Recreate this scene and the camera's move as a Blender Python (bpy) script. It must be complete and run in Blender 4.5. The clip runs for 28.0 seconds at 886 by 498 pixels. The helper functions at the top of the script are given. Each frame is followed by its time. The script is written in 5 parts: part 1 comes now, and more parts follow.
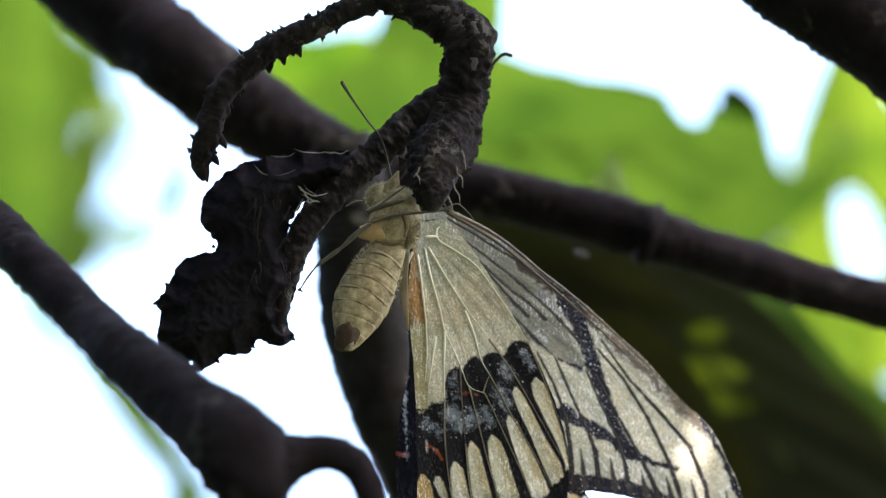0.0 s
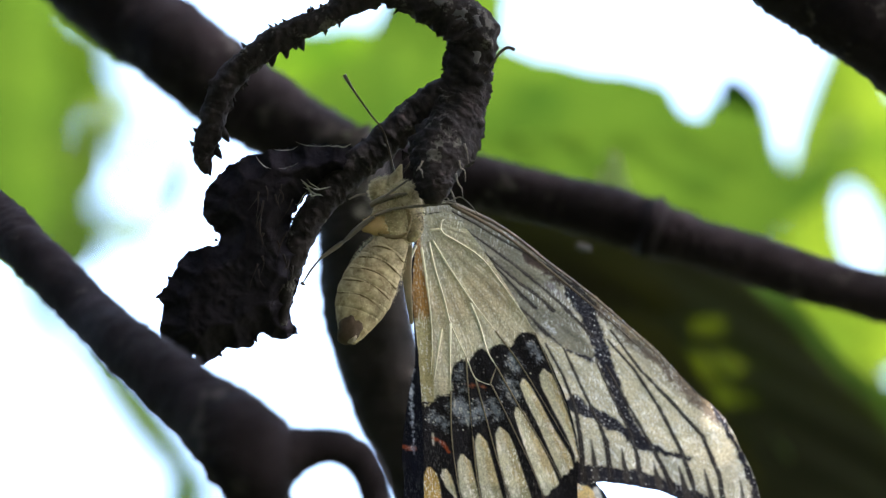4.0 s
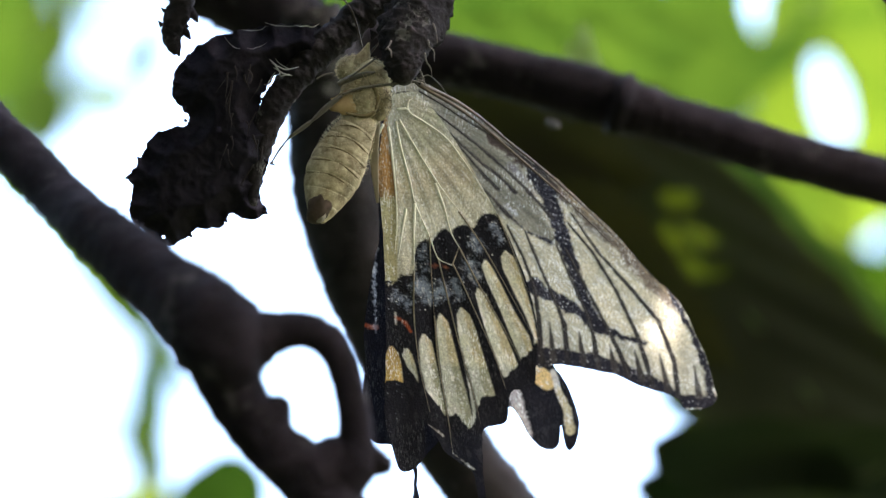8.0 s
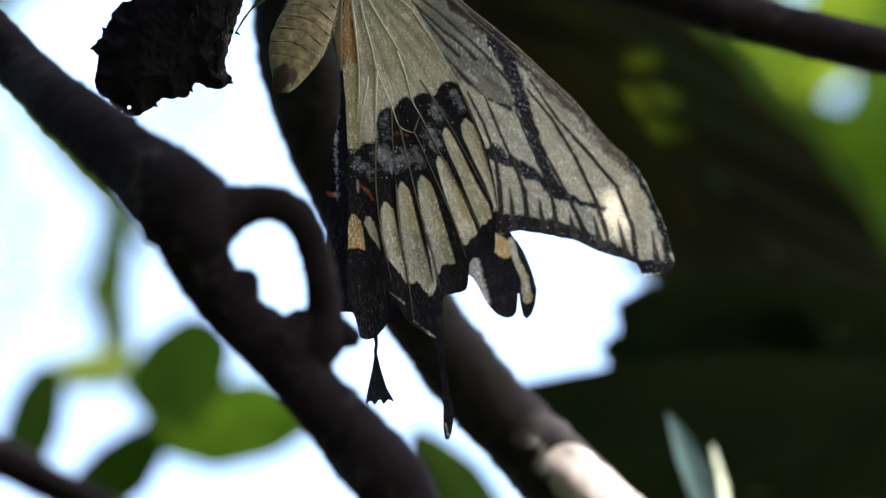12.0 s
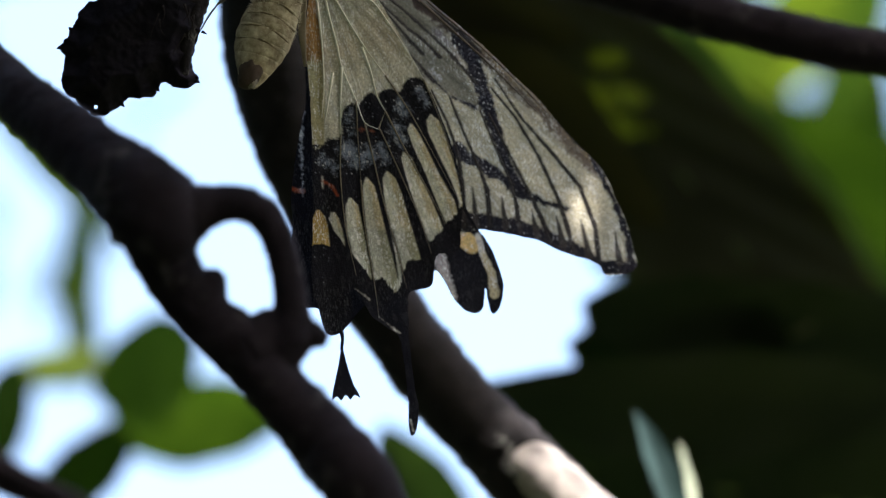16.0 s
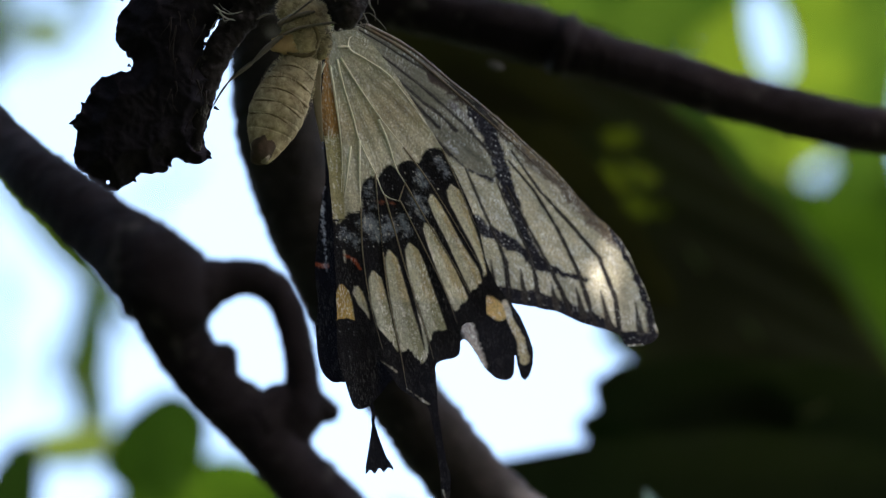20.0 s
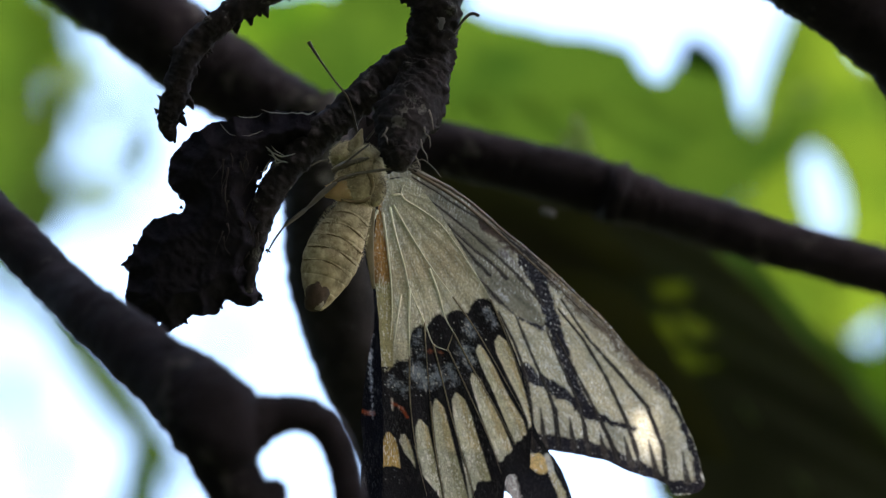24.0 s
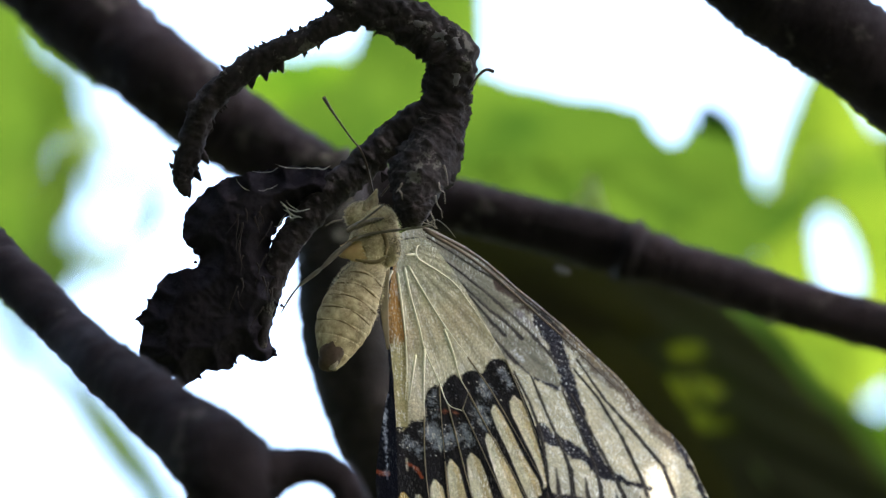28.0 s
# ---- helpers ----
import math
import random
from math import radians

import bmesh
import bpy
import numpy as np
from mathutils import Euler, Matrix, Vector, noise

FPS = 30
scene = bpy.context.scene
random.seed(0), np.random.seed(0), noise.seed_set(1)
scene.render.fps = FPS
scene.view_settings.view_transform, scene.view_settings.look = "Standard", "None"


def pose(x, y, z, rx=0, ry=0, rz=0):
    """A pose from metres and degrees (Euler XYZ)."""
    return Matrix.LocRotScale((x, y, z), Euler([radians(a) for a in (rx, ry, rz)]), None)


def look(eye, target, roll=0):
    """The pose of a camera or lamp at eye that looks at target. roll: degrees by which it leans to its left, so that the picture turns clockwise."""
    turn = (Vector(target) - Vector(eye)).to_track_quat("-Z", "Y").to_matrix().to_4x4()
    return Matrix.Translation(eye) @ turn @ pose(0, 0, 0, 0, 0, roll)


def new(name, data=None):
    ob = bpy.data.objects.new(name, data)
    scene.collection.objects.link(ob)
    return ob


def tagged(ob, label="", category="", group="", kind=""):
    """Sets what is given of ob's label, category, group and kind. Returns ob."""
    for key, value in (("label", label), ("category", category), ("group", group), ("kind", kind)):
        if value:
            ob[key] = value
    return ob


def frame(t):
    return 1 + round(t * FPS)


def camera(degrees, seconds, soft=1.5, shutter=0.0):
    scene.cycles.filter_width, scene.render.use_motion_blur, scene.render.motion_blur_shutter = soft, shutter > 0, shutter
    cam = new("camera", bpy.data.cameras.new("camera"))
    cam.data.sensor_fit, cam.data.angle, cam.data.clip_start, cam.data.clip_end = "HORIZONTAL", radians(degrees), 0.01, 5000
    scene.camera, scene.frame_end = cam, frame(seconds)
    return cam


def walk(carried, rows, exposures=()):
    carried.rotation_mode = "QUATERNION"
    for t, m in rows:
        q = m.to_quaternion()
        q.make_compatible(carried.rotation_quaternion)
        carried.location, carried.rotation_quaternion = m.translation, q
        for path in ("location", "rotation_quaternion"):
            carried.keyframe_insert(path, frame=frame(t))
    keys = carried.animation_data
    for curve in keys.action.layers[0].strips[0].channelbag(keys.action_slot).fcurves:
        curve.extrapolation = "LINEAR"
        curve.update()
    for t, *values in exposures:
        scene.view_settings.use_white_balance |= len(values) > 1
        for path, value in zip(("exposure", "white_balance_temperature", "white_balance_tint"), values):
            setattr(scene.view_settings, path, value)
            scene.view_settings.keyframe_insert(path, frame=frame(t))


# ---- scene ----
EXP, SKY = 2.8, 0.15
cam = camera(6.0, 28.0, soft=1.3)
cam.data.dof.use_dof = True
cam.data.dof.focus_distance = 1.152
cam.data.dof.aperture_fstop = 25.0
cam.data.dof.aperture_blades = 0

# The long lens stands at head height and looks up into the tree by 24 degrees.
EYE = Vector((0.0, 0.0, 1.60))
TILT = 24.0
RIG = Matrix.Translation(EYE) @ Matrix.Rotation(radians(TILT), 4, "X")   # x right, y away, z up across the line of sight
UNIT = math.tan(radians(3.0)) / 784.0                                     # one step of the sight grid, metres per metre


def S(u, v, d):
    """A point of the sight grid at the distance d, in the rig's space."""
    return Vector(((u - 784) * UNIT * d, d, (441 - v) * UNIT * d))


def aim(pan, tilt, roll, across, up):
    """A hand-held turn of the lens: degrees to the left, up, and of lean, and millimetres that it is carried."""
    return RIG @ Matrix.Translation((across * 0.001, 0.0, up * 0.001)) @ Matrix.Rotation(radians(90), 4, "X") @ Matrix.Rotation(radians(roll), 4, "Z") @ Matrix.Rotation(radians(pan), 4, "Y") @ Matrix.Rotation(radians(tilt), 4, "X")


# seconds, degrees of pan, tilt and lean, and how far the lens is carried across and up, in millimetres
TURNS = (
    (0, 0.210, 1.007, 0.28, 0.5, -2.9), (0.5, 0.201, 0.965, 0.32, 0.3, -2.6), (1, 0.196, 0.954, 0.27, 0.1, -2.8), (1.5, 0.198, 0.977, 0.33, -0.0, -3.1), (2, 0.193, 0.961, 0.36, -0.1, -3.0),
    (2.5, 0.214, 0.978, 0.31, 0.2, -3.1), (3, 0.194, 0.962, 0.33, -0.1, -3.3), (3.5, 0.186, 0.984, 0.30, -0.3, -3.2), (5.5, 0.203, 0.897, 0.31, -0.2, -2.9), (6, 0.117, 0.849, 0.20, -0.1, -2.9),
    (6.5, 0.138, 0.389, 0.10, 0.3, -1.7), (7, 0.136, 0.335, 0.02, 0.3, -1.3), (7.5, 0.138, 0.113, 0.14, 0.4, 0.1), (8, 0.000, 0.000, 0.00, 0.0, -0.0), (8.5, -0.013, -0.105, -0.05, -0.0, 0.5),
    (9, -0.085, -0.178, -0.02, -0.3, 1.0), (9.5, -0.166, -0.418, -0.14, -0.5, 1.4), (10, -0.228, -0.468, -0.26, -0.5, 1.8), (10.5, -0.247, -0.644, -0.27, -0.7, 2.3), (11, -0.258, -0.805, -0.34, -0.9, 2.8),
    (11.5, -0.286, -0.961, -0.44, -1.1, 3.0), (12, -0.297, -1.052, -0.47, -1.3, 3.2), (12.5, -0.408, -1.038, -0.46, -1.3, 3.6), (14.5, -0.462, -1.206, -0.53, -1.4, 4.7), (15, -0.467, -1.098, -0.54, -1.5, 4.2),
    (15.5, -0.527, -1.066, -0.58, -1.4, 3.5), (16, -0.523, -1.083, -0.58, -1.3, 3.7), (16.5, -0.507, -1.061, -0.56, -1.2, 3.5), (17, -0.513, -1.141, -0.50, -1.5, 4.6), (17.5, -0.500, -1.006, -0.45, -1.5, 4.3),
    (18, -0.489, -0.936, -0.45, -1.3, 3.4), (18.5, -0.479, -0.868, -0.43, -1.4, 3.8), (19, -0.462, -0.816, -0.43, -1.2, 3.6), (19.5, -0.448, -0.657, -0.43, -1.2, 3.1), (20, -0.451, -0.510, -0.32, -1.5, 2.6),
    (20.5, -0.428, -0.348, -0.27, -1.2, 0.9), (22.5, -0.221, 0.008, -0.20, -0.9, -0.8), (23, -0.230, 0.458, -0.14, -1.5, -1.8), (23.5, -0.213, 0.533, -0.12, -1.2, -2.3), (24, -0.079, 0.705, 0.05, -1.0, -2.3),
    (24.5, 0.041, 0.899, 0.10, -1.0, -2.7), (25, -0.091, 0.717, 0.11, -2.0, -2.3), (25.1, -0.059, 0.843, 0.10, -2.1, -2.4), (25.2, -0.189, 0.954, 0.11, -2.3, -2.4), (25.3, -0.265, 1.016, 0.13, -2.4, -2.5),
    (25.5, -0.298, 0.945, 0.19, -2.7, -2.5), (25.7, -0.247, 0.922, 0.21, -2.5, -2.4), (26, -0.100, 0.877, 0.22, -2.2, -2.2), (26.5, -0.053, 0.969, 0.22, -2.0, -3.2), (27, -0.039, 1.194, 0.19, -1.8, -4.3),
    (27.5, -0.024, 1.164, 0.22, -1.7, -4.4), (28, -0.001, 1.212, 0.28, -1.3, -4.9))
walk(cam, [(t, aim(*turn)) for t, *turn in TURNS],
     exposures=[(0, EXP + 0.50), (6, EXP + 0.56), (9, EXP + 0.46), (12, EXP - 0.34), (15, EXP - 0.70), (20, EXP - 0.58), (23, EXP - 0.50), (24, EXP - 0.26), (25, EXP + 0.02), (26, EXP + 0.36), (28, EXP + 0.50)])

# ---- light: bright hazy sky beyond the tree, and the sun high on the right ----
SUN_DIR = Vector((0.50, -0.48, 0.72)).normalized()
world = bpy.data.worlds.new("sky")
scene.world = world
world.use_nodes = True
wn = world.node_tree
sky = wn.nodes.new("ShaderNodeTexSky")
sky.sky_type = "NISHITA"
sky.sun_disc = False
sky.sun_elevation = math.asin(SUN_DIR.z)
sky.sun_rotation = math.atan2(SUN_DIR.x, SUN_DIR.y)
sky.air_density, sky.dust_density, sky.ozone_density = 1.0, 4.5, 0.6
wn.nodes["Background"].inputs["Strength"].default_value = SKY
wn.links.new(sky.outputs["Color"], wn.nodes["Background"].inputs["Color"])
sun_data = bpy.data.lights.new("sun", "SUN")
sun_data.energy, sun_data.angle, sun_data.color = 3.9, radians(0.6), (1.0, 0.965, 0.92)
sun = new("sun", sun_data)
sun.matrix_world = look(SUN_DIR * 20, (0, 0, 0))


# ---- materials ----
def material(name, build):
    m = bpy.data.materials.new(name)
    m.use_nodes = True
    nt = m.node_tree
    nt.nodes.clear()
    out = nt.nodes.new("ShaderNodeOutputMaterial")
    build(nt, out)
    return m


def node(nt, kind, **values):
    n = nt.nodes.new(kind)
    for k, v in values.items():
        n.inputs[k.replace("_", " ")].default_value = v
    return n


def noise_tex(nt, scale, detail=5.0, rough=0.6, coord="Object"):
    c = nt.nodes.new("ShaderNodeTexCoord")
    n = node(nt, "ShaderNodeTexNoise", Scale=scale, Detail=detail, Roughness=rough)
    nt.links.new(c.outputs[coord], n.inputs["Vector"])
    return n


def ramp(nt, fac, stops):
    r = nt.nodes.new("ShaderNodeValToRGB")
    els = r.color_ramp.elements
    while len(els) < len(stops):
        els.new(0.5)
    for e, (p, c) in zip(els, stops):
        e.position, e.color = p, (*c, 1.0)
    nt.links.new(fac, r.inputs["Fac"])
    return r


def mix_rgb(nt, fac, a, b, blend="MIX"):
    m = nt.nodes.new("ShaderNodeMix")
    m.data_type, m.blend_type = "RGBA", blend
    for sock, val in ((m.inputs["Factor"], fac), (m.inputs["A"], a), (m.inputs["B"], b)):
        if hasattr(val, "links"):
            nt.links.new(val, sock)
        else:
            sock.default_value = val if not isinstance(val, tuple) else (*val, 1.0)
    return m.outputs["Result"]


def bump(nt, height, strength, distance):
    b = node(nt, "ShaderNodeBump", Strength=strength, Distance=distance)
    nt.links.new(height, b.inputs["Height"])
    return b.outputs["Normal"]


def bark_material(name, dark, light, scale, rough=0.9, lichen=0.0, spec=0.2, relief=0.0008):
    def build(nt, out):
        big = noise_tex(nt, scale * 0.25, 3)
        fine = noise_tex(nt, scale, 8, 0.7)
        col = ramp(nt, fine.outputs["Fac"], ((0.3, dark), (0.7, light))).outputs["Color"]
        tone = ramp(nt, big.outputs["Fac"], ((0.35, (0.6, 0.58, 0.57)), (0.65, (1.1, 1.05, 1.0)))).outputs["Color"]
        col = mix_rgb(nt, 1.0, col, tone, "MULTIPLY")
        if lichen:
            spot = noise_tex(nt, scale * 0.6, 4, 0.75)
            fac = ramp(nt, spot.outputs["Fac"], ((0.58, (0, 0, 0)), (0.66, (lichen,) * 3))).outputs["Color"]
            col = mix_rgb(nt, fac, col, (0.36, 0.35, 0.32))
        p = node(nt, "ShaderNodeBsdfPrincipled", Roughness=rough)
        p.inputs["Specular IOR Level"].default_value = spec
        nt.links.new(col, p.inputs["Base Color"])
        nt.links.new(bump(nt, fine.outputs["Fac"], 0.7, relief), p.inputs["Normal"])
        nt.links.new(p.outputs[0], out.inputs["Surface"])
    return material(name, build)


def leaf_material(name, front, through_colour, share, scale=60.0, rough=0.6):
    """A leaf: matt green surface and the light that comes through it."""
    def build(nt, out):
        big = noise_tex(nt, scale, 3)
        fine = noise_tex(nt, scale * 8, 4)
        big_tone = ramp(nt, big.outputs["Fac"], ((0.30, (0, 0, 0)), (0.70, (1, 1, 1)))).outputs["Color"]
        a = mix_rgb(nt, big_tone, tuple(c * 0.7 for c in front), tuple(min(1, c * 1.3) for c in front))
        b = mix_rgb(nt, big_tone, tuple(c * k for c, k in zip(through_colour, (0.5, 0.62, 0.7))), tuple(min(1, c * k) for c, k in zip(through_colour, (1.5, 1.35, 1.3))))
        p = node(nt, "ShaderNodeBsdfPrincipled", Roughness=rough)
        p.inputs["Specular IOR Level"].default_value = 0.12
        nt.links.new(a, p.inputs["Base Color"])
        nt.links.new(bump(nt, fine.outputs["Fac"], 0.3, 0.0003), p.inputs["Normal"])
        t = nt.nodes.new("ShaderNodeBsdfTranslucent")
        nt.links.new(b, t.inputs["Color"])
        m = node(nt, "ShaderNodeMixShader", Fac=share)
        nt.links.new(p.outputs[0], m.inputs[1])
        nt.links.new(t.outputs[0], m.inputs[2])
        nt.links.new(m.outputs[0], out.inputs["Surface"])
    return material(name, build)


def wing_material(name):
    """Scaled wing membrane: the pattern of its scales, dusty tone, painted glints, and light through it."""
    def build(nt, out):
        at = nt.nodes.new("ShaderNodeAttribute")
        at.attribute_name = "scales"
        dust = noise_tex(nt, 3400, 3, 0.7)
        worn = noise_tex(nt, 260, 4, 0.65)
        tone = ramp(nt, dust.outputs["Fac"], ((0.3, (0.60, 0.60, 0.62)), (0.7, (1.24, 1.23, 1.22)))).outputs["Color"]
        col = mix_rgb(nt, 1.0, at.outputs["Color"], tone, "MULTIPLY")
        tone2 = ramp(nt, worn.outputs["Fac"], ((0.28, (0.76, 0.77, 0.79)), (0.72, (1.10, 1.08, 1.05)))).outputs["Color"]
        col = mix_rgb(nt, 1.0, col, tone2, "MULTIPLY")
        # specks where single scales stand up: their glints, painted white into the colour
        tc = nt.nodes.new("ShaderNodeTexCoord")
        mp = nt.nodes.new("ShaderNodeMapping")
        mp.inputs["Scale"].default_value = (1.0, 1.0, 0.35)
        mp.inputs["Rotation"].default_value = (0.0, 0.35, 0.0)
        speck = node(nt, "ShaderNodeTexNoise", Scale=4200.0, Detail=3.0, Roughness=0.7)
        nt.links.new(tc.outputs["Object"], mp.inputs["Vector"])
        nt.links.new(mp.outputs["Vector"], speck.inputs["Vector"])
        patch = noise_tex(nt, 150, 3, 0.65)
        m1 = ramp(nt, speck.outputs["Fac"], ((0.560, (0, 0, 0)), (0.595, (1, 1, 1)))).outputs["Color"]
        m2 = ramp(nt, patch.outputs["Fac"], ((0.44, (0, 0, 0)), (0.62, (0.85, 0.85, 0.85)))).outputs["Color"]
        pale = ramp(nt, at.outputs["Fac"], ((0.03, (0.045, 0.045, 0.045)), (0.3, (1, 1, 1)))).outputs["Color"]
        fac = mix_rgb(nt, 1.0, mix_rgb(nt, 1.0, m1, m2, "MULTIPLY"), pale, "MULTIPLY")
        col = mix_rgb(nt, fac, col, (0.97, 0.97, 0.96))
        p = node(nt, "ShaderNodeBsdfPrincipled", Roughness=0.6)
        p.inputs["Specular IOR Level"].default_value = 0.06
        nt.links.new(col, p.inputs["Base Color"])
        nt.links.new(bump(nt, dust.outputs["Fac"], 0.9, 0.00016), p.inputs["Normal"])
        t = nt.nodes.new("ShaderNodeBsdfTranslucent")
        nt.links.new(mix_rgb(nt, 1.0, col, (0.97, 0.955, 0.93), "MULTIPLY"), t.inputs["Color"])
        m = node(nt, "ShaderNodeMixShader", Fac=0.32)
        nt.links.new(p.outputs[0], m.inputs[1])
        nt.links.new(t.outputs[0], m.inputs[2])
        nt.links.new(m.outputs[0], out.inputs["Surface"])
    return material(name, build)


def plain_material(name, a, b, scale, rough=0.6, spec=0.3, bump_d=0.0001, share=0.0):
    def build(nt, out):
        n = noise_tex(nt, scale, 5, 0.65)
        col = mix_rgb(nt, n.outputs["Fac"], a, b)
        p = node(nt, "ShaderNodeBsdfPrincipled", Roughness=rough)
        p.inputs["Specular IOR Level"].default_value = spec
        nt.links.new(col, p.inputs["Base Color"])
        nt.links.new(bump(nt, n.outputs["Fac"], 0.5, bump_d), p.inputs["Normal"])
        if share:
            t = nt.nodes.new("ShaderNodeBsdfTranslucent")
            nt.links.new(col, t.inputs["Color"])
            m = node(nt, "ShaderNodeMixShader", Fac=share)
            nt.links.new(p.outputs[0], m.inputs[1])
            nt.links.new(t.outputs[0], m.inputs[2])
            nt.links.new(m.outputs[0], out.inputs["Surface"])
        else:
            nt.links.new(p.outputs[0], out.inputs["Surface"])
    return material(name, build)


M_WING = wing_material("wing_scales")
M_VEIN = plain_material("wing_vein_pale", (0.80, 0.77, 0.62), (0.95, 0.93, 0.82), 900, 0.3, 0.5)
M_VEIN_DARK = plain_material("wing_vein_dark", (0.03, 0.025, 0.02), (0.07, 0.05, 0.04), 900, 0.5)
M_VEIN_TAN = plain_material("wing_vein_tan", (0.10, 0.08, 0.055), (0.34, 0.28, 0.19), 500, 0.4)
M_VEIN_BROWN = plain_material("wing_costa", (0.07, 0.048, 0.036), (0.21, 0.165, 0.125), 600, 0.5)
M_FUR = bark_material("body_scales", (0.20, 0.155, 0.085), (0.57, 0.51, 0.35), 900, 0.85, 0.0, 0.15, 0.00025)
M_RING = plain_material("abdomen_ring", (0.09, 0.065, 0.035), (0.23, 0.18, 0.10), 700, 0.85, 0.1)
M_HAIR = plain_material("pale_hair", (0.44, 0.36, 0.22), (0.78, 0.71, 0.535), 300, 0.7, 0.2, 0.0001, 0.3)
M_TAN = plain_material("tan_scales", (0.40, 0.26, 0.13), (0.62, 0.45, 0.24), 700, 0.85, 0.1, 0.0003)
M_FIBRE = plain_material("bast_fibre", (0.10, 0.085, 0.075), (0.30, 0.26, 0.23), 600, 0.7)
M_LEG_PALE = plain_material("leg_scales", (0.09, 0.075, 0.06), (0.30, 0.26, 0.20), 700, 0.6)
M_DARKSKIN = plain_material("dark_chitin", (0.02, 0.015, 0.012), (0.07, 0.05, 0.04), 700, 0.5)
M_TIP = plain_material("abdomen_tip_scales", (0.016, 0.011, 0.009), (0.10, 0.068, 0.048), 500, 0.8, 0.15, 0.0003)
M_LEG = plain_material("leg_chitin", (0.05, 0.042, 0.034), (0.16, 0.138, 0.105), 700, 0.5)
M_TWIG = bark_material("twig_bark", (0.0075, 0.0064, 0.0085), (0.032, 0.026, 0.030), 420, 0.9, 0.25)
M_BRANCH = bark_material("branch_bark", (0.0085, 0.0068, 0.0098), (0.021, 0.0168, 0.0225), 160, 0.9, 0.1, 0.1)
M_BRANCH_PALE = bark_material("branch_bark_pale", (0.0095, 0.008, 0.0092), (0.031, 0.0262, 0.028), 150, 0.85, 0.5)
# pale colour that paints the patch of sun on the hanging limb
M_SUN_PATCH = bark_material("painted_sun_patch", (0.26, 0.235, 0.225), (0.66, 0.61, 0.59), 160, 0.85, 0.6)
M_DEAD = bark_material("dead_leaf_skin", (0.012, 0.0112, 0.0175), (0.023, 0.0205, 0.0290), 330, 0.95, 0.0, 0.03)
M_DEAD_FIBRE = plain_material("dead_leaf_fibre", (0.022, 0.018, 0.020), (0.060, 0.050, 0.050), 500, 0.9, 0.1)
M_PALE_PATCH = plain_material("pale_grey_patch", (0.038, 0.038, 0.042), (0.115, 0.112, 0.118), 500, 0.9)
M_SILK = plain_material("silk", (0.30, 0.29, 0.27), (0.62, 0.61, 0.58), 400, 0.5, 0.3, 0.0001, 0.4)
# how strongly the sun lights each green leaf is set by these tones
M_LEAF = leaf_material("leaf_sunlit_tone", (0.020, 0.047, 0.004), (0.0245, 0.0500, 0.0030), 0.72, 40)
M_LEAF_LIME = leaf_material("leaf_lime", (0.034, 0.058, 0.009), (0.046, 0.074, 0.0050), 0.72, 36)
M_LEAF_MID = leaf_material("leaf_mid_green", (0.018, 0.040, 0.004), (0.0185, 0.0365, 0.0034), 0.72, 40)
M_LEAF_BAND = leaf_material("leaf_deep_lit_tone", (0.011, 0.027, 0.0022), (0.0100, 0.0230, 0.0013), 0.72, 30)
M_LEAF_YELLOW = leaf_material("leaf_young", (0.05, 0.08, 0.015), (0.10, 0.14, 0.022), 0.6, 25)
# deep shade on the broad olive leaf is painted into this dark colour
M_LEAF_SHADE = leaf_material("leaf_painted_shade", (0.015, 0.0125, 0.007), (0.05, 0.075, 0.001), 0.12, 25)
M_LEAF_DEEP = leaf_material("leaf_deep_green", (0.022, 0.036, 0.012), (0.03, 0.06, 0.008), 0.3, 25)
# browner copy for the small olive leaves, deep shade painted in as well
M_LEAF_SHADE_BROWN = leaf_material("leaf_painted_shade_brown", (0.022, 0.018, 0.010), (0.04, 0.045, 0.004), 0.04, 25)
# green copy for leaves below the butterfly, with their shade in the colour
M_LEAF_SHADE_GREEN = leaf_material("leaf_painted_shade_green", (0.0075, 0.0125, 0.005), (0.014, 0.026, 0.004), 0.18, 20)
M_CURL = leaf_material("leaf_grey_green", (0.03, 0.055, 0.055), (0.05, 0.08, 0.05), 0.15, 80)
# sunlight on the curled leaf's edge, painted as a paler leaf colour
M_CURL_SUNLIT = leaf_material("leaf_painted_sun_edge", (0.30, 0.33, 0.24), (0.2, 0.24, 0.12), 0.2, 80)
M_RIB = plain_material("leaf_rib", (0.10, 0.16, 0.03), (0.2, 0.28, 0.07), 200, 0.5, 0.3, 0.0002, 0.2)
M_STEM = plain_material("leaf_stalk", (0.06, 0.08, 0.03), (0.14, 0.14, 0.06), 200, 0.6)
M_GROUND = bark_material("ground_grass", (0.018, 0.026, 0.010), (0.055, 0.065, 0.026), 12, 0.95)


# ---- making things ----
BASES = {}


def thing(name, base, label, category, group="", kind=""):
    ob = new(name)
    ob.matrix_world = RIG @ Matrix.Translation(base)
    BASES[ob.name] = base.copy()
    return tagged(ob, label, category, group, kind)


def part(name, bm, mat, parent, label="", smooth=True, pivot=None):
    """Links a bmesh, drawn in the rig's space, as one mesh object under a thing or under a part."""
    base = BASES[parent.name]
    own = pivot if pivot is not None else base
    bmesh.ops.translate(bm, verts=bm.verts, vec=-own)
    me = bpy.data.meshes.new(name)
    bm.to_mesh(me)
    bm.free()
    if smooth:
        me.polygons.foreach_set("use_smooth", [True] * len(me.polygons))
    me.materials.append(mat)
    ob = new(name, me)
    ob.parent = parent
    ob.location = own - base
    BASES[ob.name] = own.copy()
    return tagged(ob, label) if label else ob


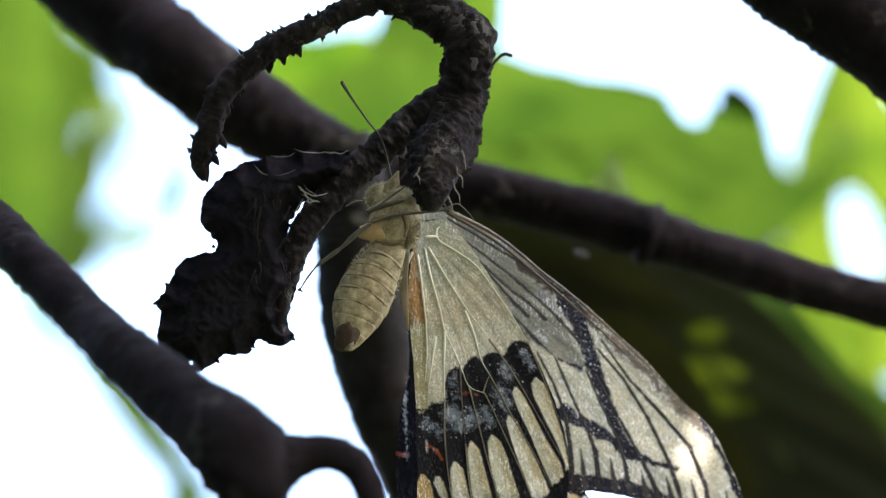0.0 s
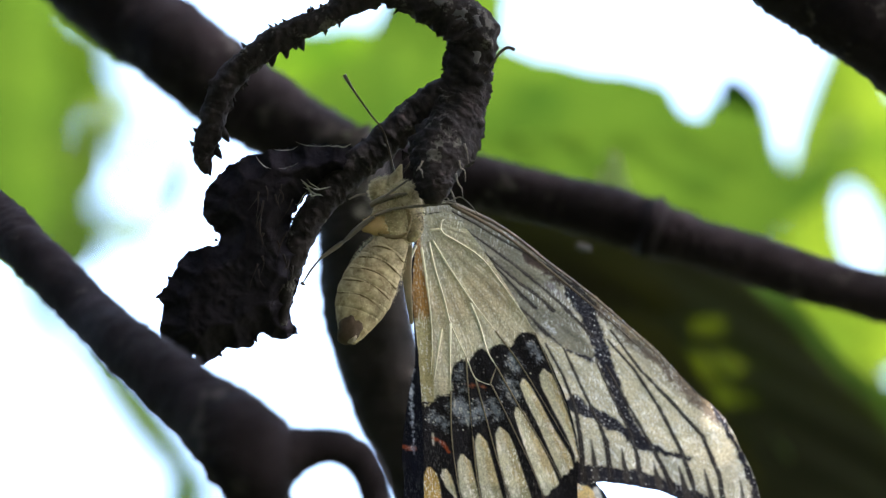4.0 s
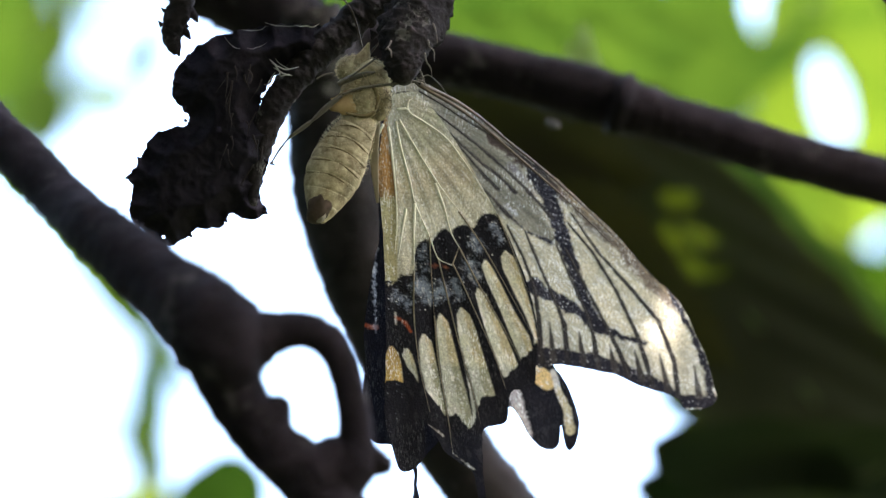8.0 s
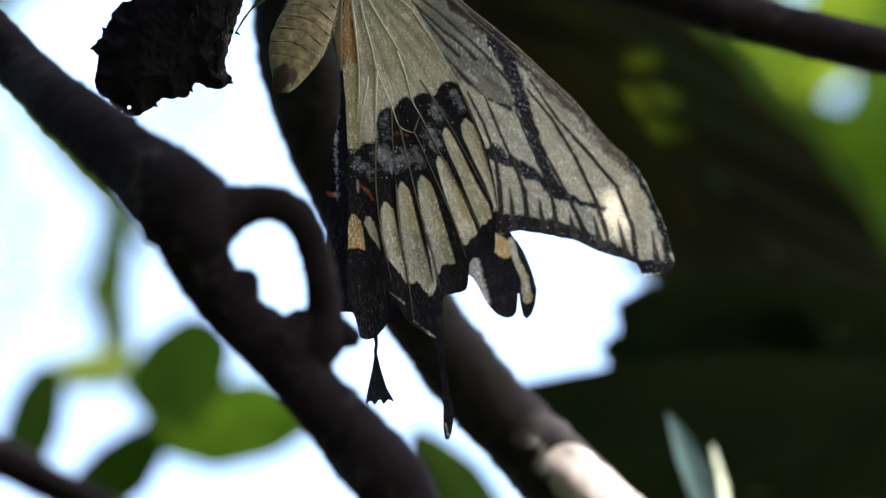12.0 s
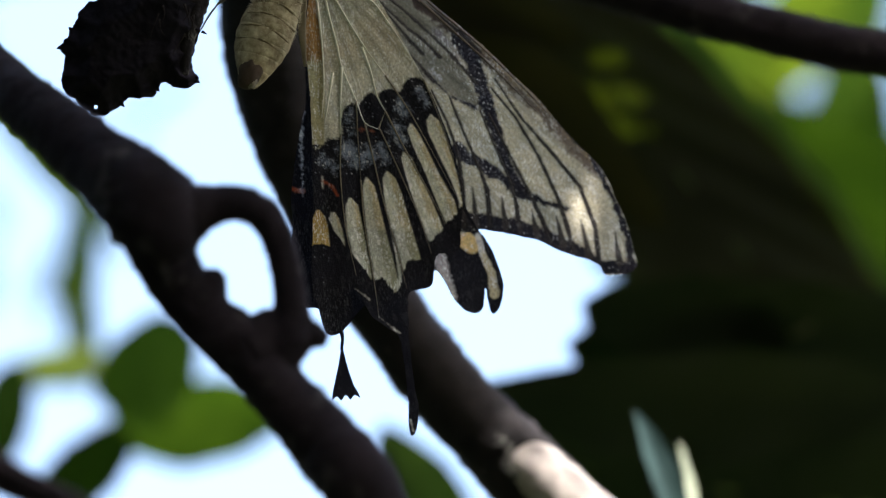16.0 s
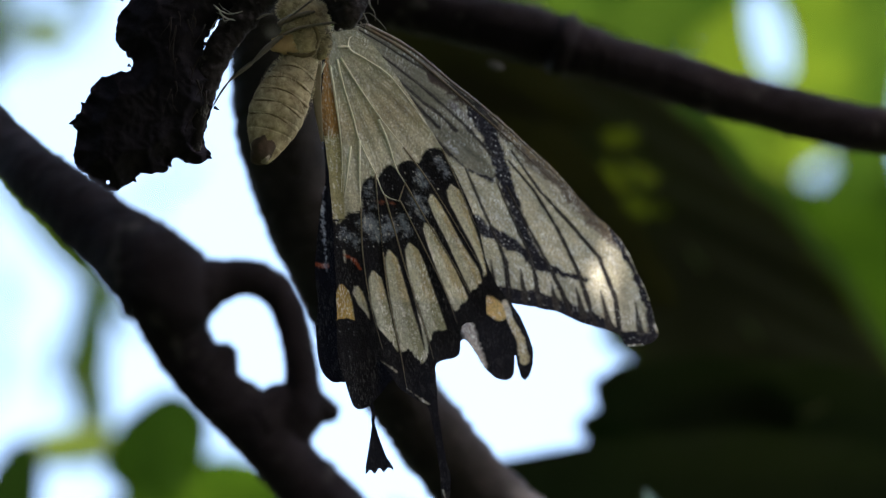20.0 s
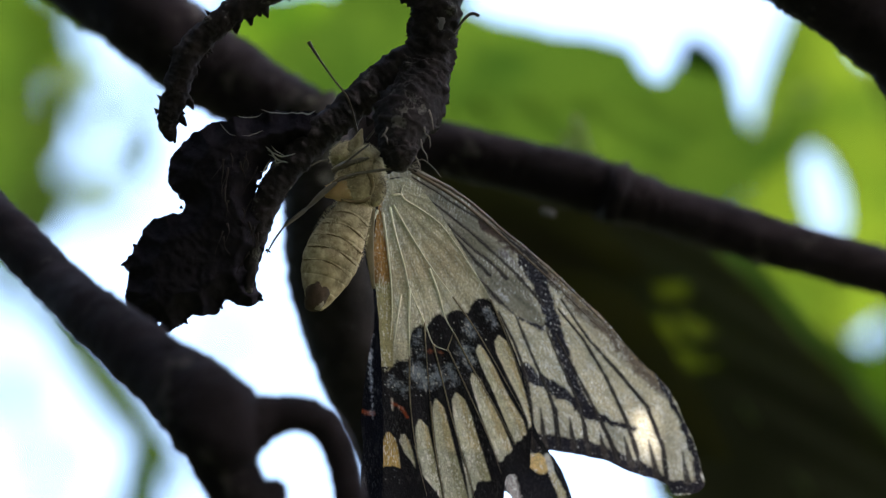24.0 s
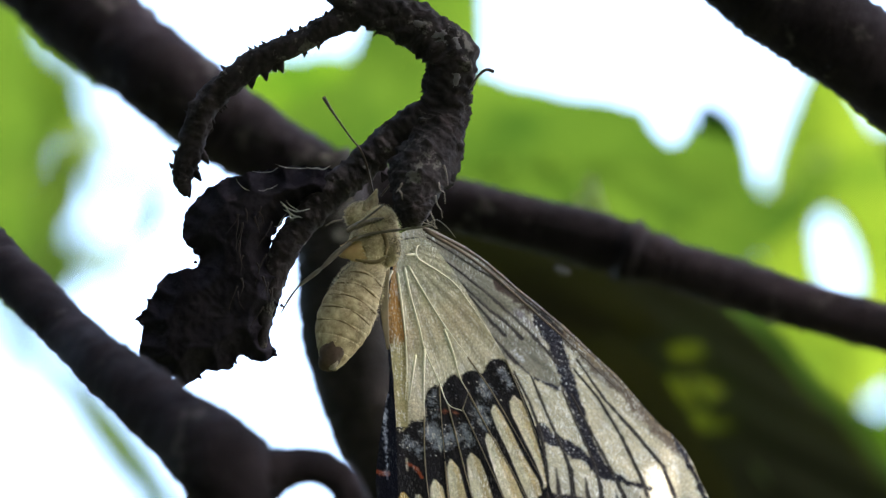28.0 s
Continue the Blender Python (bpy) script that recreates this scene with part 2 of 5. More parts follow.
def spline(points, n):
    """n points along a smooth line through the given ones (Catmull-Rom); works on vectors of any length."""
    p = np.array([tuple(q) for q in points], float)
    p = np.vstack([2 * p[0] - p[1], p, 2 * p[-1] - p[-2]])
    segs = len(p) - 3
    out = []
    for i in range(n):
        s = i / (n - 1) * segs
        k = min(int(s), segs - 1)
        t = s - k
        a, b, c, d = p[k], p[k + 1], p[k + 2], p[k + 3]
        out.append(0.5 * (2 * b + (c - a) * t + (2 * a - 5 * b + 4 * c - d) * t * t + (3 * b - a - 3 * c + d) * t ** 3))
    return np.array(out)


def add_tube(bm, rows, n, sides=10, rough=0.0, grain=200.0, knots=0.0, squash=1.0, cap=True, flake=0.0):
    """A limb through rows of (point, radius), with an uneven skin. Noise is in shares of the radius."""
    pts = spline([(*q, r) for q, r in rows], n)
    rings = []
    up = Vector((0, 1, 0))
    for i in range(n):
        c, r = Vector(pts[i][:3]), max(pts[i][3], 1e-6)
        tan = Vector(pts[min(i + 1, n - 1)][:3] - pts[max(i - 1, 0)][:3]).normalized()
        side = tan.cross(up)
        side = side.normalized() if side.length > 1e-5 else Vector((1, 0, 0))
        nor = side.cross(tan).normalized()
        ring = []
        for j in range(sides):
            a = 2 * math.pi * j / sides
            w = side * math.cos(a) + nor * math.sin(a) * squash
            q = c + w * r
            k = 1.0
            if rough:
                k += rough * (noise.noise(q * grain) + 0.6 * noise.noise(q * grain * 2.7) + 0.4 * noise.noise(q * grain * 6.1))
            if flake:
                k += flake * (max(0.0, noise.noise(q * 900) - 0.05) + 0.7 * max(0.0, noise.noise(q * 1900 + Vector((5, 5, 5))) - 0.1) - 0.5 * max(0.0, noise.noise(q * 700 + Vector((9, 2, 4))) - 0.15))
            if knots:
                k += knots * max(0.0, noise.noise(c * grain * 0.35 + Vector((3, 1, 7))))
            ring.append(bm.verts.new(c + w * r * k))
        rings.append(ring)
    for a, b in zip(rings, rings[1:]):
        for j in range(sides):
            bm.faces.new((a[j], a[(j + 1) % sides], b[(j + 1) % sides], b[j]))
    if cap:
        for ring, c in ((rings[0][::-1], pts[0]), (rings[-1], pts[-1])):
            v = bm.verts.new(c[:3])
            for j in range(sides):
                bm.faces.new((ring[j], ring[(j + 1) % sides], v))
    return bm


def tube(rows, n, **k):
    return add_tube(bmesh.new(), rows, n, **k)


def grid_rows(d, *rows):
    """Rows of (u, v, width) of the sight grid at one distance (or with a fourth number added to it) as tube rows."""
    out = []
    for row in rows:
        u, v, w = row[:3]
        dd = d + (row[3] if len(row) > 3 else 0.0)
        out.append((S(u, v, dd), w * 0.5 * UNIT * dd))
    return out


# ---- setting ----
g = bmesh.new()
bmesh.ops.create_grid(g, x_segments=60, y_segments=60, size=1.0)
for v in g.verts:
    r = v.co.length
    k = 400 * r ** 3 + 2
    v.co = Vector((v.co.x * k, v.co.y * k, 0.05 * noise.noise(v.co * 9) if r < 0.9 else 0.0))
me = bpy.data.meshes.new("ground")
g.to_mesh(me)
g.free()
me.materials.append(M_GROUND)
tagged(new("ground", me), "dark grass and leaf litter under the tree", "ground", kind="structure")


# ---- branches of the tree ----
D = 1.152


tree = thing("tree", RIG.inverted() @ Vector((-0.85, 1.45, 0.0)), "tree with dark brown branches and broad green leaves", "tree")


def limb(label, rows, d, n, mat=M_BRANCH, **k):
    return part("limb", tube(grid_rows(d, *rows), n, **k), mat, tree, label)


def W(x, y, z):
    """A point of the world in the rig's space."""
    return RIG.inverted() @ Vector((x, y, z))


part("trunk", tube([(W(-0.85, 1.45, -0.05), 0.13), (W(-0.84, 1.46, 0.15), 0.095), (W(-0.87, 1.48, 1.2), 0.082), (W(-0.83, 1.45, 2.4), 0.07), (W(-0.86, 1.42, 3.6), 0.055), (W(-0.8, 1.4, 4.6), 0.03)], 70, sides=24, rough=0.08, grain=18), M_BRANCH, tree)
for rows in (((-0.84, 1.44, 2.6, 0.05), (-1.1, 0.9, 3.2, 0.042), (-1.1, -0.2, 3.7, 0.034), (-0.8, -1.4, 3.8, 0.024), (-0.3, -2.4, 3.5, 0.01)), ((-0.85, 1.44, 2.2, 0.045), (-1.5, 0.9, 2.6, 0.036), (-2.1, -0.2, 2.7, 0.026), (-2.3, -1.4, 2.5, 0.012)),
             ((-0.82, 1.42, 4.2, 0.034), (-0.4, 0.7, 4.5, 0.026), (0.1, -0.2, 4.45, 0.02), (0.4, -1.4, 4.2, 0.01)), ((-0.85, 1.46, 1.7, 0.04), (-1.4, 1.2, 2.0, 0.03), (-2.0, 0.7, 2.0, 0.014)), ((-0.3, -2.3, 3.52, 0.02), (0.8, -2.6, 2.9, 0.016), (1.9, -2.0, 2.2, 0.012), (2.4, -1.0, 1.9, 0.008))):
    part("limb", tube([(W(x, y, z), r) for x, y, z, r in rows], 60, sides=12, rough=0.08, grain=20), M_BRANCH, tree, "bough that carries the crown overhead")
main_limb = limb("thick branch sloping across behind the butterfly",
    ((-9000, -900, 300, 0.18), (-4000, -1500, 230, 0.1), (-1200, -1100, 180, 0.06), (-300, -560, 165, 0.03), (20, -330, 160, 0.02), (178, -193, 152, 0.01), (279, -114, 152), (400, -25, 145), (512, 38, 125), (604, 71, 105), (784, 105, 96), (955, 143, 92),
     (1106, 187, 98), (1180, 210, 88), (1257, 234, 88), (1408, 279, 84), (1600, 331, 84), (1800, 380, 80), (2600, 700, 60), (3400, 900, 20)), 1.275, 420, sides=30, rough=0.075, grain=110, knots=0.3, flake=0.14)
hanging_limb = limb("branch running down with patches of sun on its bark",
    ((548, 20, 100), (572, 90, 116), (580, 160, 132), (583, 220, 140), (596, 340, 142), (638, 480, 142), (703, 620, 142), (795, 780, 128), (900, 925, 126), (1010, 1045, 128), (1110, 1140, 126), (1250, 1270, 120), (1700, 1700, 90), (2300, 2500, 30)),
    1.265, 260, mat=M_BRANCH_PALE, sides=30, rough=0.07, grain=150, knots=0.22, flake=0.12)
# layer added over the limb, paler where the sun falls on it
part("sun_patch", tube(grid_rows(1.2628, (985, 1008, 44), (1028, 1052, 96), (1075, 1094, 116), (1130, 1150, 122), (1200, 1215, 120), (1290, 1300, 60)), 70, sides=30, rough=0.05, grain=150, flake=0.06), M_SUN_PATCH, hanging_limb, "patch of sun painted as pale bark")
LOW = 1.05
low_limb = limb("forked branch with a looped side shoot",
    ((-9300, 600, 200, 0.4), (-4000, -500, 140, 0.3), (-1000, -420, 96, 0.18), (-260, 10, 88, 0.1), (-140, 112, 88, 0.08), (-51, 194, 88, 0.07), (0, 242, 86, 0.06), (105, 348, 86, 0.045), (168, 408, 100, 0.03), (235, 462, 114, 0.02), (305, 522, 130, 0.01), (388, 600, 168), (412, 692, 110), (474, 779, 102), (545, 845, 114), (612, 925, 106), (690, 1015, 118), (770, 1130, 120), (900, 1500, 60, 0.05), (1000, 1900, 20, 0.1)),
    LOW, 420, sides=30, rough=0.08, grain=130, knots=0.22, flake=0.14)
part("side_shoot", tube(grid_rows(LOW, (410, 625, 140), (452, 600, 104), (498, 587, 70), (545, 586, 66), (584, 608, 64), (608, 655, 58), (622, 710, 56), (628, 765, 62), (624, 815, 90), (600, 870, 80)), 90, sides=22, rough=0.1, grain=160, flake=0.14), M_BRANCH, low_limb)
part("stub", tube(grid_rows(LOW, (560, 842, 120), (600, 818, 96), (640, 812, 66), (675, 822, 44), (694, 828, 22)), 22, sides=12, rough=0.1, grain=200), M_BRANCH, low_limb, "snapped-off stub")
part("bud", tube(grid_rows(LOW, (440, 775, 110), (474, 742, 90), (494, 720, 60), (508, 706, 22)), 16, sides=12, rough=0.1, grain=200), M_BRANCH, low_limb)
part("bud", tube(grid_rows(LOW, (588, 612, 44), (602, 606, 28), (611, 602, 10)), 10, sides=10, rough=0.1, grain=200), M_BRANCH, low_limb)
limb("branch low among the leaves", ((-1500, 700, 90, 0.05), (-300, 940, 80), (40, 1040, 74), (150, 1095, 66), (260, 1150, 60), (500, 1300, 40)), 1.42, 60, sides=16, rough=0.07, grain=120)
part("pale_spot", tube(grid_rows(1.25, (964, 214, 5), (972, 218, 14), (984, 222, 13), (992, 226, 4)), 12, sides=10, rough=0.3, grain=400, squash=0.5), M_PALE_PATCH, main_limb, "small pale grey spot")
part("node", tube(grid_rows(1.272, (1082, 178, 90), (1094, 182, 108), (1106, 187, 104), (1120, 192, 90)), 24, sides=24, rough=0.1, grain=200, flake=0.2), M_BRANCH, main_limb)
limb("branch crossing high above the butterfly",
    ((-9200, -2600, 220, 0.25), (-4000, -2400, 200, 0.1), (0, -1100, 160, 0.02), (900, -568, 150), (1262, -328, 158), (1345, -272, 166), (1455, -199, 170), (1600, -92, 172), (1760, 40, 172), (2600, 500, 120), (3500, 900, 30)), 1.20, 300, sides=34, rough=0.05, grain=110, flake=0.1)


# ---- dead twig that the butterfly holds ----
def twig_rows(*rows):
    return grid_rows(D + 0.004, *rows)


dead_twig = thing("dead_twig", S(640, -247, D), "crooked dead twig with rough flaking dark bark", "twig")
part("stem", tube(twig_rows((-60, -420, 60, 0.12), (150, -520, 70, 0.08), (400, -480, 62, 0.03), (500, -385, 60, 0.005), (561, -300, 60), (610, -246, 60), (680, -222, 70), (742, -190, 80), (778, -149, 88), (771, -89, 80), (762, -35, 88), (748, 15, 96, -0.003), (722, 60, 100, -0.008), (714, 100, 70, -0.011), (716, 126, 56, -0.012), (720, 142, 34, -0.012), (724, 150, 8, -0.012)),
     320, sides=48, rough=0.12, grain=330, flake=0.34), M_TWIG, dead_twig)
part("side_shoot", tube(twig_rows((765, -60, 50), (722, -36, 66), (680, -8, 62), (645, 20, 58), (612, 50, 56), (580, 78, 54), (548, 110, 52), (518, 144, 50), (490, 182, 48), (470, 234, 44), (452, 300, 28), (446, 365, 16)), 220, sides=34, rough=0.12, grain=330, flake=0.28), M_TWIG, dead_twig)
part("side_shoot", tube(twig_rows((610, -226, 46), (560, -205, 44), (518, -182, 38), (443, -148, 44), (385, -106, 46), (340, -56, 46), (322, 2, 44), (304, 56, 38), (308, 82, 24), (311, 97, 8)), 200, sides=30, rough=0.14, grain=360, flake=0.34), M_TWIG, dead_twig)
for u, v, du, dv, w in ((468, -150, 13, 28, 28), (440, -138, 12, 30, 28), (424, -128, 2, 34, 28), (334, 18, 16, 22, 22), (322, 48, 15, 22, 22), (310, 68, -12, 16, 22), (306, 38, -14, 8, 20), (311, 78, 6, 22, 18), (560, -210, -4, -22, 22), (520, -188, -10, -18, 20), (372, -84, -18, -8, 22), (345, -40, -16, 4, 20), (360, -70, 14, 18, 20), (458, -146, 10, 22, 26), (486, -170, 18, 14, 22), (420, -120, 4, 26, 22), (330, 24, 16, 8, 20), (806, -80, 12, -6, 22), (728, -20, -10, 6, 24), (700, 140, -6, 14, 22), (738, 134, 6, 16, 18), (664, 56, -6, 14, 20), (300, 66, -12, -2, 20), (690, 24, 4, -12, 26), (792, 24, 10, 6, 22)):
    part("bark_flake", tube(twig_rows((u, v, w), (u + du * 0.6, v + dv * 0.5, w * 0.6), (u + du, v + dv, 3)), 9, sides=9, rough=0.3, grain=700, flake=0.6, squash=0.5), M_TWIG, dead_twig)

# frayed bark along the twig and its shoots
fray = random.Random(21)
for line in (((-60, -420), (150, -520), (400, -480), (500, -385), (561, -300), (610, -246), (680, -222), (742, -190), (778, -149), (771, -89), (762, -35), (748, 15), (722, 60)), ((765, -60), (680, -8), (612, 50), (548, 110), (490, 182), (470, 234)), ((610, -226), (518, -182), (443, -148), (385, -106), (340, -56), (322, 2), (304, 56))):
    half = 42 if len(line) > 12 else 23
    way = spline(line, 400)
    for _ in range(44 if half > 30 else 34):
        i = fray.randrange(130 if half > 30 else 10, 396)
        (u, v), (tu, tv) = way[i], way[i + 3] - way[i - 3]
        k = fray.choice((-1, 1)) / math.hypot(tu, tv)
        nu, nv = -tv * k, tu * k
        lean, long, w = fray.uniform(-0.7, 0.7), fray.uniform(5, 14), fray.uniform(6, 12)
        rows = [(u + nu * (half * 0.8 + long * a) + nv * lean * long * a, v + nv * (half * 0.8 + long * a) - nu * lean * long * a, w * (1 - a) + 1.2) for a in (0.0, 0.6, 1.0)]
        part("bark_flake", tube(twig_rows(*rows), 6, sides=6, rough=0.4, grain=900, squash=0.5), M_TWIG, dead_twig)
# sun on the twig's upper bend, painted as pale grey pieces on its bark
for rows in (((744, -196, 8), (758, -184, 34), (776, -168, 40), (788, -150, 22), (792, -138, 6)), ((764, -140, 6), (778, -128, 26), (784, -110, 20), (782, -98, 5)), ((712, -214, 5), (728, -206, 18), (742, -198, 6))):
    part("sunlit_patch", tube(grid_rows(D + 0.0012, *rows), 26, sides=14, rough=0.5, grain=600, squash=0.3, flake=0.5), M_PALE_PATCH, dead_twig, "sunlit patch of the twig, painted pale grey")


def inside(poly, u, v):
    """Which of the points u, v lie in the closed outline."""
    x, y = poly[:, 0], poly[:, 1]
    x2, y2 = np.roll(x, -1), np.roll(y, -1)
    hit = np.zeros(u.shape, bool)
    for a, b, c, e in zip(x, y, x2, y2):
        if b != e:
            hit ^= ((b > v) != (e > v)) & (u < (c - a) * (v - b) / (e - b) + a)
    return hit


def sheet(outline, step, lift, colour=None, smooth=4, ragged=0.0):
    """A sheet that fills an outline of the sight grid; lift(u, v) gives each point's distance, colour(u, v) its scales."""
    poly = spline(list(outline) + [outline[0]], len(outline) * smooth)[:-1]
    if ragged:
        for p in poly:
            p += ragged * np.array([noise.noise(Vector((p[0] * 0.07, p[1] * 0.07, 0))) + 0.6 * noise.noise(Vector((p[0] * 0.2, p[1] * 0.2, 3))) + 0.5 * noise.noise(Vector((p[0] * 0.55, p[1] * 0.55, 1))),
                                    noise.noise(Vector((p[0] * 0.07, p[1] * 0.07, 9))) + 0.6 * noise.noise(Vector((p[0] * 0.2, p[1] * 0.2, 5))) + 0.5 * noise.noise(Vector((p[0] * 0.55, p[1] * 0.55, 7)))])
    us = np.arange(poly[:, 0].min() - step, poly[:, 0].max() + 2 * step, step)
    vs = np.arange(poly[:, 1].min() - step, poly[:, 1].max() + 2 * step, step)
    gu, gv = np.meshgrid(us, vs)
    inn = inside(poly, gu, gv)
    a = poly
    ab = np.roll(poly, -1, axis=0) - poly
    ll = (ab ** 2).sum(1) + 1e-9
    keep = inn[:-1, :-1].astype(int) + inn[1:, :-1] + inn[:-1, 1:] + inn[1:, 1:]
    bm = bmesh.new()
    layer = bm.verts.layers.float_color.new("scales") if colour else None
    made = {}

    def vert(i, j):
        if (i, j) not in made:
            u, v = gu[i, j], gv[i, j]
            edge = not inn[i, j]
            if edge:
                p = np.array((u, v))
                t = np.clip(((p - a) * ab).sum(1) / ll, 0, 1)
                q = a + ab * t[:, None]
                u, v = q[((q - p) ** 2).sum(1).argmin()]
            w = bm.verts.new(S(u, v, lift(u, v)))
            if layer:
                w[layer] = (*colour(u, v), 1.0)
            made[i, j] = w
        return made[i, j]
    for i, j in zip(*np.nonzero(keep >= 2)):
        c = ((i, j), (i + 1, j), (i + 1, j + 1), (i, j + 1))
        try:
            bm.faces.new([vert(*q) for q in c])
        except ValueError:
            pass
    return bm


# ---- shrivelled dead leaf on the twig ----
DEAD = ((385, 62), (336, 93), (309, 130), (306, 160), (318, 190), (336, 205), (328, 220), (272, 239), (249, 278), (228, 313), (236, 338), (230, 385),
        (264, 419), (296, 436), (333, 420), (342, 407), (394, 403), (399, 385), (414, 377), (439, 390), (471, 377), (461, 353), (468, 309), (482, 262), (470, 212),
        (462, 190), (474, 152), (500, 128), (535, 112), (582, 84), (600, 62), (560, 46), (510, 42), (455, 50))
dead_poly = np.array(DEAD, float)


def fold(u, v, side):
    q = Vector((u * 0.011, v * 0.011, side * 3.0))
    rim = min(1.0, np.sqrt(((dead_poly - (u, v)) ** 2).sum(1).min()) / 45.0)
    crease = 0.0010 * abs(noise.noise(q * 2.1)) + 0.0005 * abs(noise.noise(q * 5.0)) + 0.00025 * abs(noise.noise(q * 12.0))
    return D + 0.006 + side * (0.001 + 0.005 * rim) + 0.0022 * noise.noise(q) + crease


def pierced(bm, u, v, r):
    """Gnaws a small hole through a sheet of the dead leaf."""
    for f in [f for f in bm.faces if math.hypot(f.calc_center_median().x / (UNIT * D) + 784 - u, 441 - f.calc_center_median().z / (UNIT * D) - v) < r]:
        bm.faces.remove(f)
    return bm


dead_leaf = thing("dead_leaf", S(487, 60, D), "shrivelled black-brown dead leaf hanging from the twig", "leaf")
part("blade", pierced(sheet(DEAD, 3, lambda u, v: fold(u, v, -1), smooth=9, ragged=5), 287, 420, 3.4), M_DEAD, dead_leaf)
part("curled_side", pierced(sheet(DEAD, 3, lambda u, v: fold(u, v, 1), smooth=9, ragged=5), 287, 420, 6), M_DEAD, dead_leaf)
# torn fibres over its middle, and teeth along its rim
shreds = random.Random(21)
for _ in range(22):
    u, v = shreds.uniform(400, 470), shreds.uniform(110, 300)
    du, dv = shreds.uniform(-26, 10), shreds.uniform(18, 60)
    rows = [(u + du * k + shreds.uniform(-4, 4), v + dv * k, shreds.uniform(1.5, 4.0) * (1.1 - k)) for k in (0.0, 0.35, 0.7, 1.0)]
    part("fibre", tube(grid_rows(D - 0.0015, *rows), 12, sides=6, rough=0.3, grain=500), M_DEAD_FIBRE, dead_leaf)
for u, v, du, dv, w in ((230, 313, -9, 3, 10), (466, 374, 8, 5, 12), (334, 414, 6, 6, 9), (478, 288, 9, 5, 6), (262, 418, -6, 6, 8), (247, 282, -4, -4, 8), (398, 388, 4, 6, 8), (330, 212, -5, 3, 8)):
    part("tooth", tube(grid_rows(D + 0.004, (u, v, w), (u + du * 0.6, v + dv * 0.6, w * 0.55), (u + du, v + dv, 1.5)), 8, sides=7, rough=0.25, grain=500, squash=0.5), M_DEAD, dead_leaf)
cocoon = thing("silk_shred", S(500, 110, D), "greyish white shred of silk caught on the dead leaf", "silk")
threads = random.Random(12)
for u, v, du, dv, w in ((478, 106, 34, 26, 3.6), (480, 112, 52, 6, 2.8), (484, 120, 30, 14, 2.4), (490, 104, 24, 20, 1.6), (522, 44, 40, -2, 2.2), (470, 40, 60, 4, 1.4), (430, 52, 44, -6, 1.2), (400, 66, 26, 20, 1.2), (468, 150, 18, -22, 1.4), (440, 86, 30, -10, 1.0)):
    rows = [(u + du * s + threads.uniform(-3, 3), v + dv * s + 7 * math.sin(3.1 * s) * threads.uniform(0.4, 1.2), w * 0.62 * (0.5 + math.sin(3.1 * s))) for s in (0.0, 0.25, 0.5, 0.75, 1.0)]
    part("strand", tube(grid_rows(D - 0.0055, *rows), 16, sides=6, squash=0.5, rough=0.2, grain=600), M_SILK, cocoon)
# pale bast fibres on the frayed end of the twig
for u, v, du, dv in ((752, 96, 14, 40), (758, 70, 12, 36), (744, 120, 8, 34), (736, 136, 20, 14), (766, 40, 8, 34), (728, 142, 30, 10), (690, 70, -8, 22), (686, 84, 10, 18)):
    rows = [(u + du * s + threads.uniform(-3, 3), v + dv * s + threads.uniform(-3, 3), 3.0 - 2.0 * s) for s in (0.0, 0.3, 0.6, 1.0)]
    part("fibre", tube(grid_rows(D - 0.0135, *rows), 12, sides=6, rough=0.2, grain=600), M_FIBRE, dead_twig, "grey frayed fibre")


# ---- leaves of the tree ----
SUN_RIG = RIG.to_3x3().inverted() @ SUN_DIR
# thin ways of the sun through holes cut in the added leaves: (point, radius)
BEAMS = [(S(1174, 538, D + 0.026), 0.0012), (S(1182, 562, D + 0.0265), 0.0014), (S(1190, 590, D + 0.027), 0.0012), (S(1158, 600, D + 0.026), 0.0012), (S(1164, 632, D + 0.027), 0.0014), (S(1174, 664, D + 0.027), 0.0012),
         (S(1034, 970, 1.26), 0.0022), (S(1040, 1035, 1.26), 0.0058), (S(1066, 1075, 1.26), 0.0080), (S(1096, 1112, 1.26), 0.0092), (S(1130, 1160, 1.26), 0.0096), (S(1334, 1075, 1.335), 0.0050), (S(1342, 1130, 1.335), 0.0060), (S(1236, 417, 1.49), 0.0034), (S(1263, 394, 1.49), 0.0028), (S(1208, 447, 1.49), 0.0046), (S(1173, 464, 1.48), 0.0040), (S(1138, 494, 1.48), 0.0048), (S(1106, 510, 1.47), 0.0028), (S(1188, 502, 1.48), 0.003), (S(1233, 472, 1.49), 0.0026), (S(1290, 416, 1.49), 0.0030), (S(1258, 457, 1.49), 0.0034), (S(1298, 442, 1.49), 0.0020), (S(762, -178, D - 0.003), 0.0026), (S(735, -196, D - 0.003), 0.0020)]


